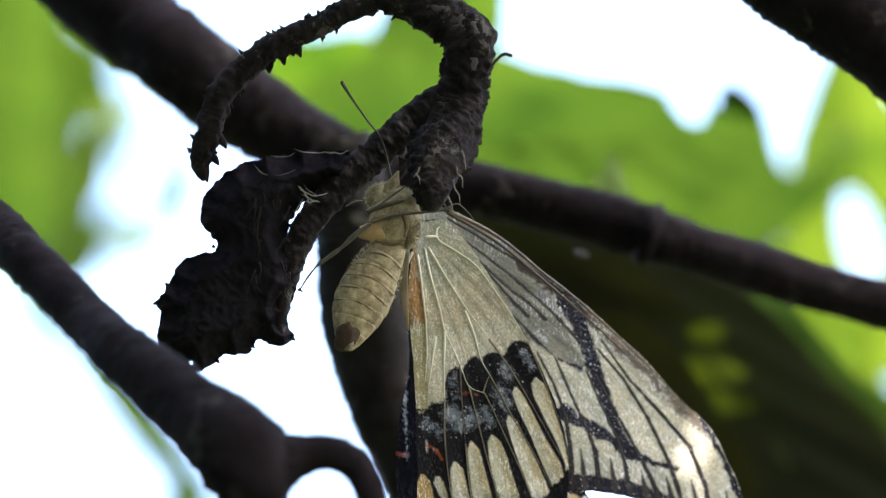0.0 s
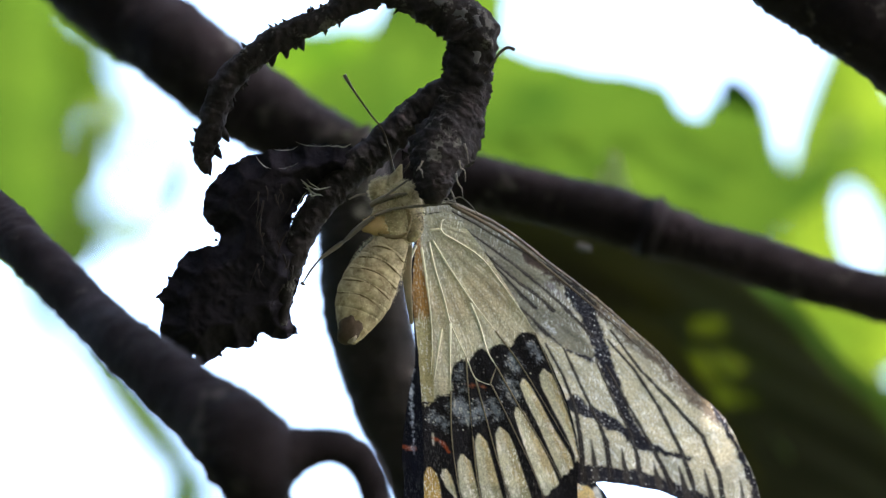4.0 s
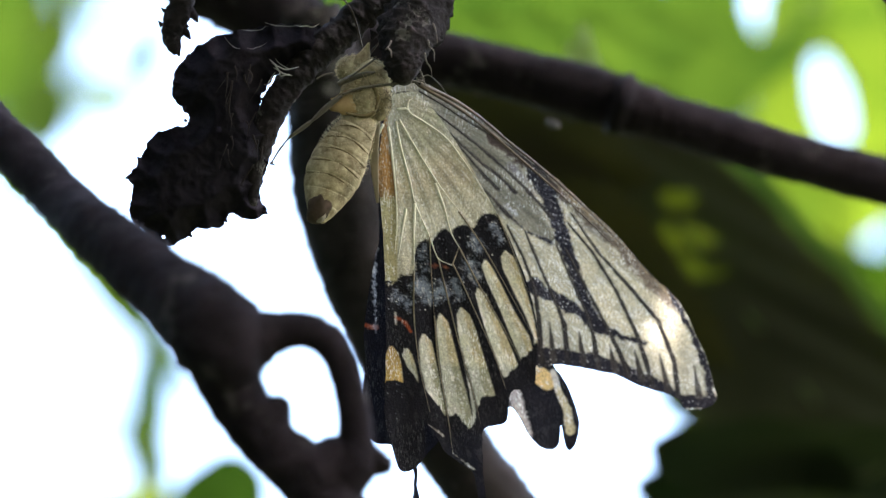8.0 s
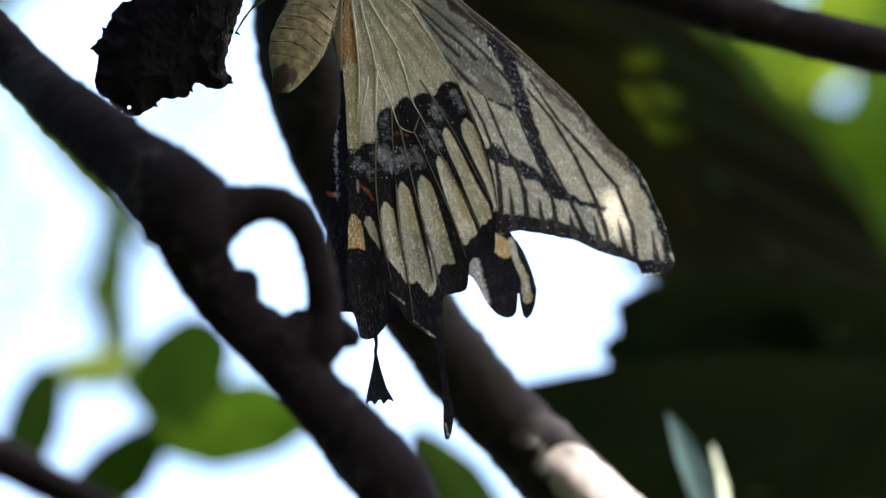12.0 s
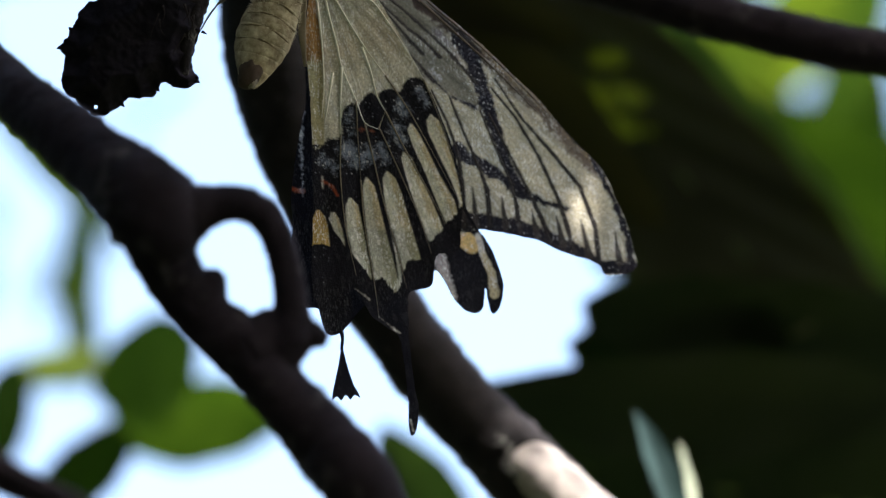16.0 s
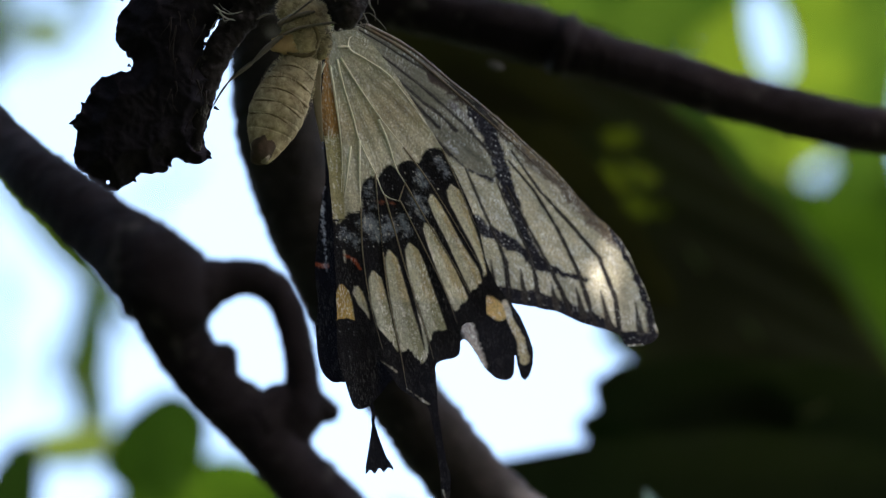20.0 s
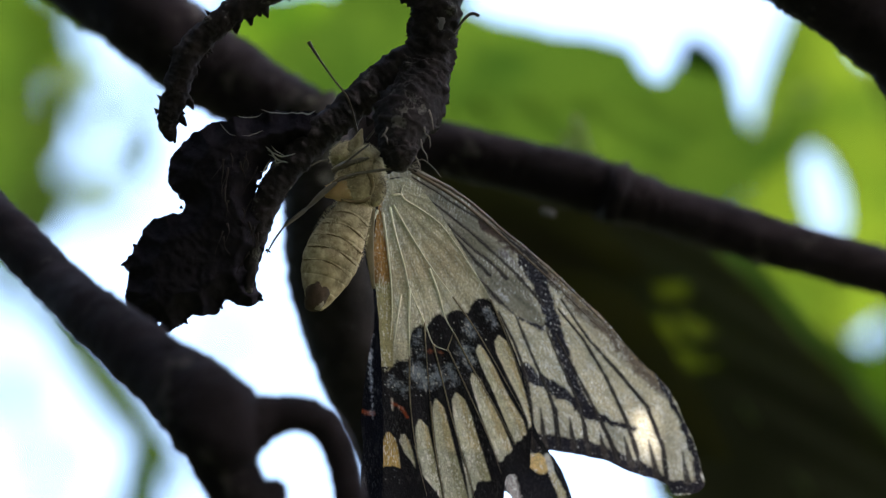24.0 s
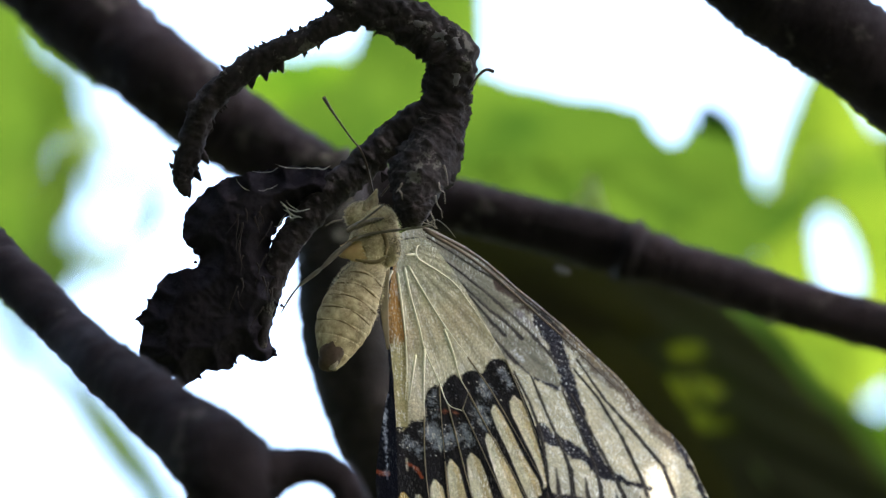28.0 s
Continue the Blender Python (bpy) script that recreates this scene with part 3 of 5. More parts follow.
def leaf_mesh(base, tip, width, face, camber=0.12, wave=0.05, sag=0.06, n=26, m=10, full=0.8, seed=0.0, beam_holes=False, blunt=0.75, holes=()):
    """A leaf blade from base to tip; face is the way its upper side looks."""
    axis = tip - base
    length = axis.length
    ax = axis.normalized()
    side = ax.cross(face).normalized()
    nor = side.cross(ax).normalized()
    bm = bmesh.new()
    rows = []
    for i in range(n + 1):
        s = i / n
        w = 0.5 * width * max(0.004, math.sin(math.pi * s ** full) ** blunt) * (1 + 0.04 * noise.noise(Vector((s * 7, seed, 0))))
        row = []
        for j in range(-m, m + 1):
            t = j / m
            q = base + ax * length * s + side * w * t
            lift = camber * w * abs(t) ** 1.5 - sag * length * (s - 0.3) ** 2 + wave * w * math.sin(s * 21 + seed + t) * t * t
            lift += 0.02 * w * math.sin(s * 60 - abs(t) * 9)
            row.append(bm.verts.new(q + nor * lift))
        rows.append(row)
    for a, b in zip(rows, rows[1:]):
        for j in range(2 * m):
            f = bm.faces.new((a[j], a[j + 1], b[j + 1], b[j]))
            gone = False
            for (hu, hv, hd), ru, rv in holes:
                c = f.calc_center_median() - S(hu, hv, hd)
                gone = gone or math.hypot((c.x + 0.26 * c.z) / (ru * UNIT * hd), c.z / (rv * UNIT * hd)) < 1 + 0.15 * noise.noise(c * 90)
            if gone:
                bm.faces.remove(f)
                continue
            if beam_holes:
                c = f.calc_center_median()
                for p, r in BEAMS:
                    up = (c - p).dot(SUN_RIG)
                    if up > 0 and ((c - p) - up * SUN_RIG).length < r + (0.010 if up > 0.43 else 0.0):
                        bm.faces.remove(f)
                        break
    mid = [(rows[i][m].co - nor * 0.0006, 0.012 * width * (1.1 - i / n)) for i in range(0, n + 1, 2)]
    return bm, mid


def leaf(label, base, tip, width, face, mat, **k):
    """A leaf of the tree. base and tip: (u, v, distance); width in steps of the sight grid."""
    return leaf_at(label, S(*base), S(*tip), width * UNIT * 0.5 * (base[2] + tip[2]), Vector(face), mat, **k)


def leaf_at(label, b, t, width, face, mat, owner=None, **k):
    bm, mid = leaf_mesh(b, t, width, face, **k)
    ob = part("leaf", bm, mat, owner or tree, label)
    part("midrib", tube(mid, 20, sides=8), M_RIB, ob)
    back = (mid[0][0] - mid[2][0]).normalized()
    w = mid[0][1]
    part("stalk", tube([(mid[0][0], w), (mid[0][0] + back * w * 8 + Vector((0, 0, w * 2)), w), (mid[0][0] + back * w * 15 + Vector((0, 0, w * 6)), w * 1.1)], 10, sides=8), M_STEM, ob)
    return ob


GREEN = "broad green leaf glowing with sun from behind"
DOWN = (0, -0.8, -0.5)
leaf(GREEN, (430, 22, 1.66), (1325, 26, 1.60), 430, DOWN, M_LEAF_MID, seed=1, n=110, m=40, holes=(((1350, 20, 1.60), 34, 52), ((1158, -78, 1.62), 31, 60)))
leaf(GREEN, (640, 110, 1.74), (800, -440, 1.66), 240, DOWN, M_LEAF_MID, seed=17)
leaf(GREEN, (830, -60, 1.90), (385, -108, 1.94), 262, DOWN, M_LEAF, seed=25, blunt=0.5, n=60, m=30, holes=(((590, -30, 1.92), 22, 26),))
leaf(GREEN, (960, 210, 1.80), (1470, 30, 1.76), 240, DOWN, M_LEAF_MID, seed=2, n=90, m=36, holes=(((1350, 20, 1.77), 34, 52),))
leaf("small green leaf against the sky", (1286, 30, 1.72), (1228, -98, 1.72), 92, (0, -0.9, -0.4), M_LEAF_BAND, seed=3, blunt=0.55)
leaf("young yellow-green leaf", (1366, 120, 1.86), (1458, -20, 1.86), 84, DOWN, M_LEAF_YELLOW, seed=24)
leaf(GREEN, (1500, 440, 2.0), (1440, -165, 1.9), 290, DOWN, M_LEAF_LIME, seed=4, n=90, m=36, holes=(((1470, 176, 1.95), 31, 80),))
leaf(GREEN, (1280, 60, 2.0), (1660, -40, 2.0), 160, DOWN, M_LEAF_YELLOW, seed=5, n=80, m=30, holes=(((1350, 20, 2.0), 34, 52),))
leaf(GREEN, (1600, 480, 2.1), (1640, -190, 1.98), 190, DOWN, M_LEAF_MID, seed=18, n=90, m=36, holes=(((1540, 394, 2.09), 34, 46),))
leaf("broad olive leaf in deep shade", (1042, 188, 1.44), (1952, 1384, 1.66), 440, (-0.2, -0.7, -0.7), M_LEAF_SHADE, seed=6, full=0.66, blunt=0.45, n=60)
# hidden leaf added to keep sun off the olive leaf, but for its spots
over = SUN_RIG * 0.0035
leaf_at("hidden leaf added over the olive one to block its sun", S(1042, 188, 1.44) + over, S(1952, 1384, 1.66) + over, 435 * UNIT * 1.55, Vector((-0.2, -0.7, -0.7)), M_LEAF_DEEP, seed=6, full=0.66, blunt=0.45, n=110, m=40, beam_holes=True)
leaf("small olive leaf in deep shade", (880, 180, 1.42), (1292, 668, 1.44), 190, (-0.2, -0.7, -0.7), M_LEAF_SHADE_BROWN, seed=33, blunt=0.55)
leaf("small olive leaf in deep shade", (690, 72, 1.41), (1150, 335, 1.42), 195, (-0.2, -0.7, -0.7), M_LEAF_SHADE_BROWN, seed=23, blunt=0.5)
leaf("dark green leaf in shade below the butterfly", (1720, 968, 1.5), (938, 955, 1.46), 260, (0.1, -0.8, -0.6), M_LEAF_SHADE_GREEN, seed=7)
leaf("dark green leaf in shade below the butterfly", (1780, 860, 1.52), (1156, 798, 1.48), 236, (0.1, -0.8, -0.6), M_LEAF_SHADE_GREEN, seed=19, blunt=0.36)
leaf("dark green leaf in shade below the butterfly", (1800, 1180, 1.54), (1000, 1070, 1.5), 520, (0.1, -0.8, -0.6), M_LEAF_SHADE_GREEN, seed=26, blunt=0.4)
leaf("dark green leaf in shade below the butterfly", (1520, 852, 1.5), (1120, 872, 1.5), 196, (0.1, -0.8, -0.6), M_LEAF_SHADE_GREEN, seed=32, blunt=0.5)
leaf("young yellow-green leaf", (1290, 748, 1.7), (1164, 698, 1.7), 74, DOWN, M_LEAF_LIME, seed=27, blunt=0.5)
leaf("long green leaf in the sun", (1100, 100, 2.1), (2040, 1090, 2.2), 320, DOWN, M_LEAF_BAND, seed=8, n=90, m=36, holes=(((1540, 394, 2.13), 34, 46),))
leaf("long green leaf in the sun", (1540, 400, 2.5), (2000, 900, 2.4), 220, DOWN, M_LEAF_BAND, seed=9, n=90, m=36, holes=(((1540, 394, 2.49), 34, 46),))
leaf(GREEN, (1590, 300, 2.3), (1712, 545, 2.3), 128, DOWN, M_LEAF_MID, seed=35)
leaf(GREEN, (-60, -430, 3.0), (-20, 290, 3.2), 260, (0.0, -0.7, -0.7), M_LEAF_MID, seed=10)
leaf(GREEN, (10, -380, 3.2), (60, 240, 3.2), 130, (0.0, -0.7, -0.7), M_LEAF_LIME, seed=28)
leaf("young yellow-green leaf", (60, -220, 3.0), (190, 60, 3.0), 90, (0.0, -0.7, -0.7), M_LEAF_LIME, seed=29)
leaf("narrow pale green leaf", (84, 350, 2.3), (364, 716, 2.3), 84, (0.2, -0.8, -0.4), M_LEAF_LIME, seed=11)
leaf("narrow green leaf hanging down", (262, 610, 2.0), (268, 850, 2.0), 70, (0.2, -0.8, -0.4), M_LEAF, seed=20)
leaf("young yellow-green leaf", (262, 730, 1.95), (272, 950, 1.95), 66, (0.2, -0.8, -0.4), M_LEAF_LIME, seed=30)
leaf(GREEN, (306, 1004, 1.75), (668, 972, 1.75), 192, DOWN, M_LEAF, seed=12)
leaf(GREEN, (322, 985, 1.7), (446, 812, 1.7), 178, DOWN, M_LEAF, seed=13, blunt=0.4)
leaf("young yellow-green leaf", (140, 905, 1.9), (345, 888, 1.9), 92, DOWN, M_LEAF_YELLOW, seed=21)
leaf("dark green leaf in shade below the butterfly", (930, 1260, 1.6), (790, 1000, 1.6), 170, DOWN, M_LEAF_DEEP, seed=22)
leaf("round dark green leaf", (200, 1135, 1.65), (345, 1008, 1.65), 128, DOWN, M_LEAF_BAND, seed=14, blunt=0.4)
leaf("round dark green leaf", (92, 1075, 1.8), (154, 884, 1.8), 108, DOWN, M_LEAF_BAND, seed=15, blunt=0.4)
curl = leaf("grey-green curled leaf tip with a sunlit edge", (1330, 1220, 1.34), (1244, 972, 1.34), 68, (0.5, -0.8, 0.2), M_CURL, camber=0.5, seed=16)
# the lit edge is a separate fold, given a paler colour for the sun
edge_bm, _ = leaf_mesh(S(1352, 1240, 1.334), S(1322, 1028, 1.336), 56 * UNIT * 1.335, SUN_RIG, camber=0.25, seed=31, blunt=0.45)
part("folded_edge", edge_bm, M_CURL_SUNLIT, curl, "folded edge with its sunlight painted pale")
# far off in the haze beyond the tree
for u, v, d, s, a, m in ((120, -150, 4.2, 90, 1.2, M_LEAF_LIME), (100, 40, 3.4, 80, 0.3, M_LEAF_LIME), (60, 190, 2.6, 85, 1.35, M_LEAF_LIME), (165, 190, 4.4, 62, 0.15, M_LEAF_LIME), (235, 55, 4.2, 50, 0.8, M_LEAF_LIME), (30, 300, 3.8, 100, 2.2, M_LEAF), (40, 520, 4.2, 60, 1.5, M_LEAF), (100, 640, 4.0, 50, 1.6, M_LEAF_LIME), (420, 420, 3.4, 40, 0.6, M_LEAF),
                         (360, 500, 3.4, 36, 0.9, M_LEAF), (225, 760, 3.0, 60, 1.4, M_LEAF), (20, 860, 3.6, 60, 0.4, M_LEAF_LIME), (1330, 130, 3.0, 110, 0.3, M_LEAF_YELLOW), (1660, 300, 3.2, 140, 1.3, M_LEAF_MID), (1700, 620, 3.4, 140, 0.8, M_LEAF_MID), (95, -60, 3.6, 90, 1.0, M_LEAF_LIME), (300, -40, 4.6, 60, 0.5, M_LEAF_LIME), (60, 110, 3.6, 80, 0.2, M_LEAF), (215, 150, 5.0, 60, 2.6, M_LEAF_LIME), (330, 640, 3.6, 40, 1.2, M_LEAF_LIME), (95, 760, 3.4, 46, 1.5, M_LEAF_LIME), (86, 140, 3.0, 86, 1.1, M_LEAF_LIME), (132, 170, 2.9, 66, 0.7, M_LEAF_YELLOW), (150, 8, 3.2, 44, 0.5, M_LEAF_LIME), (70, 10, 2.9, 72, 1.4, M_LEAF_LIME), (262, 20, 3.4, 40, 1.2, M_LEAF_YELLOW), (98, 209, 2.1, 62, 1.2, M_LEAF_LIME), (110, 60, 2.1, 62, 1.5, M_LEAF_LIME), (206, 184, 2.1, 54, 0.1, M_LEAF_YELLOW), (266, 100, 2.1, 46, 1.4, M_LEAF_YELLOW), (154, -36, 2.1, 60, 0.2, M_LEAF_YELLOW)):
    leaf("leaf far off, pale in the sun", (u - s * math.cos(a), v + s * math.sin(a), d), (u + s * math.cos(a), v - s * math.sin(a), d), s * 0.9, DOWN, m, seed=u * 0.1)

# unseen leaves added close over the wing and along the limbs, holed to shape the spots of sun on them
bough = thing("unseen_shade_bough", W(0.4, 0.4, 3.2), "unseen leaves added overhead to block and shape the light", "bough")
near = random.Random(8)
SHADED = (((500, 170), (560, 95), (620, 40), (680, -10), (735, -50), 1.15, 8), ((540, 60), (640, 30), (740, 80), (660, 110), (540, 180), (600, 280), 1.147, 8), ((480, 40), (700, -80), (760, -20), (780, 60), 1.15, 5), ((840, 300), (1020, 420), (1180, 560), 1.17, 4),
          ((-160, 90), (-60, 190), (60, 300), (180, 415), 1.10, 9), ((220, 450), (370, 580), (430, 700), (500, 800), (690, 970), (770, 1100), 1.055, 13), ((440, 600), (540, 580), (610, 700), (610, 850), 1.05, 4),
          ((600, 330), (700, 610), (860, 860), (1040, 1040), (1130, 1130), 1.26, 9), ((200, -180), (500, 20), (760, 100), (1100, 180), (1430, 280), 1.275, 10), ((720, 130), (900, 220), (1100, 330), 1.415, 6), ((780, 110), (960, 200), 1.415, 3))
for *line, cd, count in SHADED:
    for number, (cu, cv) in enumerate(spline(line, count)):
        up = (0.2, 0.26, 0.23)[number % 3] if cd < 1.2 else (0.3, 0.34)[number % 2]
        p, size = S(cu, cv, cd) + SUN_RIG * up, (1.7 if cd < 1.12 else 1.0)
        turn = Matrix.Rotation(near.uniform(-0.5, 0.5), 3, SUN_RIG)
        way = turn @ SUN_RIG.cross(Vector((0, 1, 0))).normalized() * 0.03 * size
        leaf_at("unseen leaf added overhead, holed to let the sun through", p - way, p + way, 0.05 * size, SUN_RIG, M_LEAF_DEEP, n=70, m=30, owner=bough, seed=cu * 0.01, beam_holes=True, camber=0.03, wave=0.0, sag=0.0)
# further unseen leaves, added higher up to keep the sun off
rng = random.Random(5)
sx = SUN_RIG.cross(Vector((0, 1, 0))).normalized()
sy = sx.cross(SUN_RIG).normalized()
for cu, cv, cd in ((700, 60, 1.15), (560, 150, 1.15), (430, 220, 1.15), (740, -120, 1.15), (640, -220, 1.15), (400, -120, 1.15), (640, 180, 1.14), (480, 60, 1.15), (330, 400, 1.16), (560, 350, 1.15), (700, 300, 1.15), (300, 300, 1.2), (600, 0, 1.17), (620, 450, 1.18), (850, 400, 1.17), (1100, 450, 1.17), (800, 750, 1.2), (350, 750, 1.24), (1000, 200, 1.3), (1250, 300, 1.35), (1050, 1000, 1.28), (1350, 700, 1.5), (1250, 1000, 1.45), (1500, 900, 1.55), (900, 600, 1.42), (1100, 250, 1.45), (150, 0, 1.25), (1400, -150, 1.2), (0, 250, 1.25), (500, 900, 1.25), (1600, 500, 1.5)):
    p = S(cu, cv, cd) + SUN_RIG * rng.uniform(0.45, 0.75)
    a = rng.uniform(0, 6.28)
    way = (sx * math.cos(a) + sy * math.sin(a)) * 0.055
    leaf_at("unseen leaf added overhead, holed to let the sun through", p - way, p + way, 0.09, SUN_RIG + Vector((rng.uniform(-.2, .2), rng.uniform(-.2, .2), 0)), M_LEAF_DEEP, owner=bough, n=60, m=24, seed=cu * 0.01, beam_holes=True)


# unseen crown added over and behind the lens: it keeps the open sky off this side of the twig
def unseen_crown_leaves(n, seed):
    rr = random.Random(seed)
    verts, faces = [], []
    while len(verts) < n * 6:
        x, y, z = rr.uniform(-3.4, 3.4), rr.uniform(-4.5, 0.75), rr.uniform(0.0, 4.6)
        h = math.sqrt(x * x + (y + 0.6) ** 2 + ((z - 1.4) * 1.1) ** 2)
        lump = noise.noise(Vector((x, y, z)) * 1.3) * 0.9 + noise.noise(Vector((x, y, z)) * 3.1) * 0.4
        if not 2.0 < h < 3.1 + lump or (z < 2.4 and y > -1.0 and abs(x) < 1.3):
            continue
        p = W(x, y, z)
        clear = False
        for o, r in (((0.05, 1.2, 2.1), 0.35), ((0.03, 1.6, 2.3), 0.4), ((0.0, 2.0, 2.45), 0.4)):
            off = Vector((x, y, z)) - Vector(o)
            clear = clear or (off - off.dot(SUN_DIR) * SUN_DIR).length < r
        if clear:
            continue
        q = Euler((rr.uniform(-0.9, 0.9), rr.uniform(-0.9, 0.9), rr.uniform(0, 6.28))).to_matrix()
        s = rr.uniform(0.7, 1.3)
        k = len(verts)
        for a, b, c in ((0, 0, 0), (0.07, 0.035, 0.012), (0.13, 0.0, 0.0), (0.07, -0.035, 0.012), (0.04, 0.03, 0.01), (0.04, -0.03, 0.01)):
            verts.append(p + q @ Vector((a * s, b * s, c * s)))
        faces += [(k, k + 4, k + 1, k + 2), (k, k + 2, k + 3, k + 5)]
    bm = bmesh.new()
    vs = [bm.verts.new(v) for v in verts]
    for f in faces:
        bm.faces.new([vs[i] for i in f])
    return bm


tagged(part("crown", unseen_crown_leaves(20500, 3), M_LEAF_DEEP, bough, "unseen leafy crown added to block the sky", smooth=False), kind="stuff")


def side_leaves(n, seed):
    """Unseen foliage added beside and over the twig, which keeps the open sky off the low branch."""
    rr = random.Random(seed)
    bm = bmesh.new()
    made = 0
    while made < n:
        x, y, z = rr.uniform(-1.15, -0.17), rr.uniform(0.55, 1.75), rr.uniform(-0.45, 0.75)
        if noise.noise(Vector((x, y, z)) * 3.0) < -0.12 or x > -0.13 * y - 0.05:
            continue
        q = Euler((rr.uniform(-0.9, 0.9), rr.uniform(-0.9, 0.9), rr.uniform(0, 6.28))).to_matrix()
        k = rr.uniform(0.6, 1.1)
        vs = [bm.verts.new(Vector((x, y, z)) + q @ Vector((a * k, b * k, c * k))) for a, b, c in ((0, 0, 0), (0.035, 0.026, 0.008), (0.075, 0.03, 0.01), (0.13, 0, 0), (0.075, -0.03, 0.01), (0.035, -0.026, 0.008), (0.06, 0, -0.004))]
        for i in range(6):
            bm.faces.new((vs[i], vs[(i + 1) % 6], vs[6]))
        made += 1
    return bm


tagged(part("unseen_side_foliage", side_leaves(1500, 9), M_LEAF_DEEP, bough, "unseen leaves added beside the twig to block the sky", smooth=False), kind="stuff")

# ---- the butterfly ----
butterfly = thing("butterfly", S(690, 170, D), "swallowtail butterfly with cream and black wings hanging from the twig", "butterfly")
HINGE_U, HINGE_V, YAW = 650, 180, 28.0
HINGE = S(HINGE_U, HINGE_V, D + 0.004)
SLOPE = math.tan(radians(YAW)) * UNIT * D

NEAR_HIND = ((690, 165), (735, 165), (775, 205), (815, 265), (850, 325), (885, 390), (915, 455), (938, 520), (950, 590), (948, 640), (942, 688), (905, 694),
             (897, 742), (885, 752), (856, 760), (853, 790), (856, 860), (866, 935), (872, 965), (866, 1008), (855, 1004), (851, 930), (838, 842), (815, 822), (786, 800),
             (770, 770), (750, 750), (752, 800), (735, 828), (706, 832), (692, 785), (680, 740), (682, 640), (682, 560), (680, 470), (676, 400), (670, 330), (672, 260))
FAR_HIND = ((690, 170), (780, 230), (850, 330), (900, 420), (950, 590), (974, 640), (998, 675), (1016, 715), (1024, 755), (1017, 788), (1005, 797), (997, 780), (992, 750), (986, 790), (966, 796), (940, 778), (905, 722), (880, 740), (800, 760), (760, 800), (736, 826), (738, 830), (737, 862), (742, 882), (752, 915), (767, 946), (757, 941), (750, 949), (741, 942), (733, 951), (725, 944), (716, 950), (722, 915), (729, 882), (731, 862), (729, 830), (706, 832),
            (694, 790), (665, 785), (645, 760), (640, 700), (646, 640), (643, 590), (652, 520), (660, 470), (670, 420), (668, 350), (655, 300), (668, 235))
FORE = ((690, 155), (735, 143), (800, 172), (850, 205), (905, 252), (965, 300), (1000, 330), (1050, 378), (1085, 410), (1115, 445), (1150, 488), (1180, 512), (1208, 545),
        (1230, 590), (1252, 640), (1265, 690), (1268, 708), (1252, 722), (1212, 726), (1200, 708), (1175, 697), (1130, 683), (1090, 665), (1045, 655), (990, 646),
        (950, 650), (925, 600), (890, 500), (840, 400), (780, 290), (710, 210))

CREAM, BLACK = (0.70, 0.65, 0.47), (0.009, 0.0085, 0.013)
YELLOW, RED, BLUE = (0.56, 0.38, 0.13), (0.30, 0.062, 0.022), (0.24, 0.28, 0.36)


def blend(a, b, k):
    k = min(1.0, max(0.0, k))
    return tuple(x + (y - x) * k for x, y in zip(a, b))


def stroke(u, v, pts, w0, w1=None):
    """How far inside a stroke of the given widths the point lies (negative outside)."""
    best = -1e9
    w1 = w0 if w1 is None else w1
    n = len(pts) - 1
    for i in range(n):
        (a, b), (c, e) = pts[i], pts[i + 1]
        dx, dy = c - a, e - b
        t = max(0.0, min(1.0, ((u - a) * dx + (v - b) * dy) / (dx * dx + dy * dy)))
        w = w0 + (w1 - w0) * (i + t) / n
        best = max(best, w * 0.5 - math.hypot(u - a - dx * t, v - b - dy * t))
    return best


def fuzz(u, v, k=1.0):
    return k * (noise.noise(Vector((u * 0.06, v * 0.06, 0))) + 0.7 * noise.noise(Vector((u * 0.19, v * 0.19, 4))))


HIND_LINES = (((812, 375), (850, 430), (885, 490), (940, 590)), ((812, 438), (850, 510), (890, 580), (920, 640)), ((800, 470), (805, 475), (835, 540), (870, 620), (895, 690)),
      ((775, 458), (790, 520), (812, 610), (835, 690), (850, 752)), ((760, 420), (762, 470), (768, 560)), ((880, 380), (905, 440), (935, 520)), ((800, 470), (812, 438)), ((732, 480), (732, 560), (742, 650), (760, 730)), ((768, 560), (775, 640), (792, 740), (800, 800)))
# the pale cells of the hind wing between its veins: rows of (v, left edge, right edge)
CELLS = (((445, 893, 895), (455, 886, 908), (475, 889, 918), (520, 910, 932), (560, 930, 943), (600, 945, 950)),
         ((461, 857, 860), (471, 852, 868), (498, 861, 883), (547, 884, 907), (595, 903, 935), (640, 922, 948)),
         ((511, 844, 847), (522, 841, 860), (548, 848, 872), (600, 864, 897), (650, 882, 917), (670, 889, 925)),
         ((545, 814, 817), (557, 808, 830), (580, 809, 840), (615, 814, 850), (690, 830, 873), (735, 836, 884)),
         ((556, 777, 780), (570, 772, 792), (600, 773, 800), (645, 778, 811), (705, 785, 827), (760, 798, 840)),
         ((592, 747, 751), (605, 741, 763), (640, 740, 771), (660, 743, 775), (690, 752, 780), (725, 780, 788)),
         ((618, 715, 722), (630, 712, 729), (650, 720, 735), (668, 735, 739)))
YELLOW_CELL = ((613, 689, 694), (625, 683, 704), (643, 679, 709), (672, 676, 712), (680, 676, 713))


def cell(u, v, rows):
    """How far inside a cell the point lies, and its share across it."""
    if not rows[0][0] - 3 < v < rows[-1][0] + 12:
        return -9.0, 0.0
    vs = [q[0] for q in rows]
    lo, hi = np.interp(v, vs, [q[1] for q in rows]), np.interp(v, vs, [q[2] for q in rows])
    return min(u - lo, hi - u, v - vs[0]), (u - lo) / max(1.0, hi - lo)


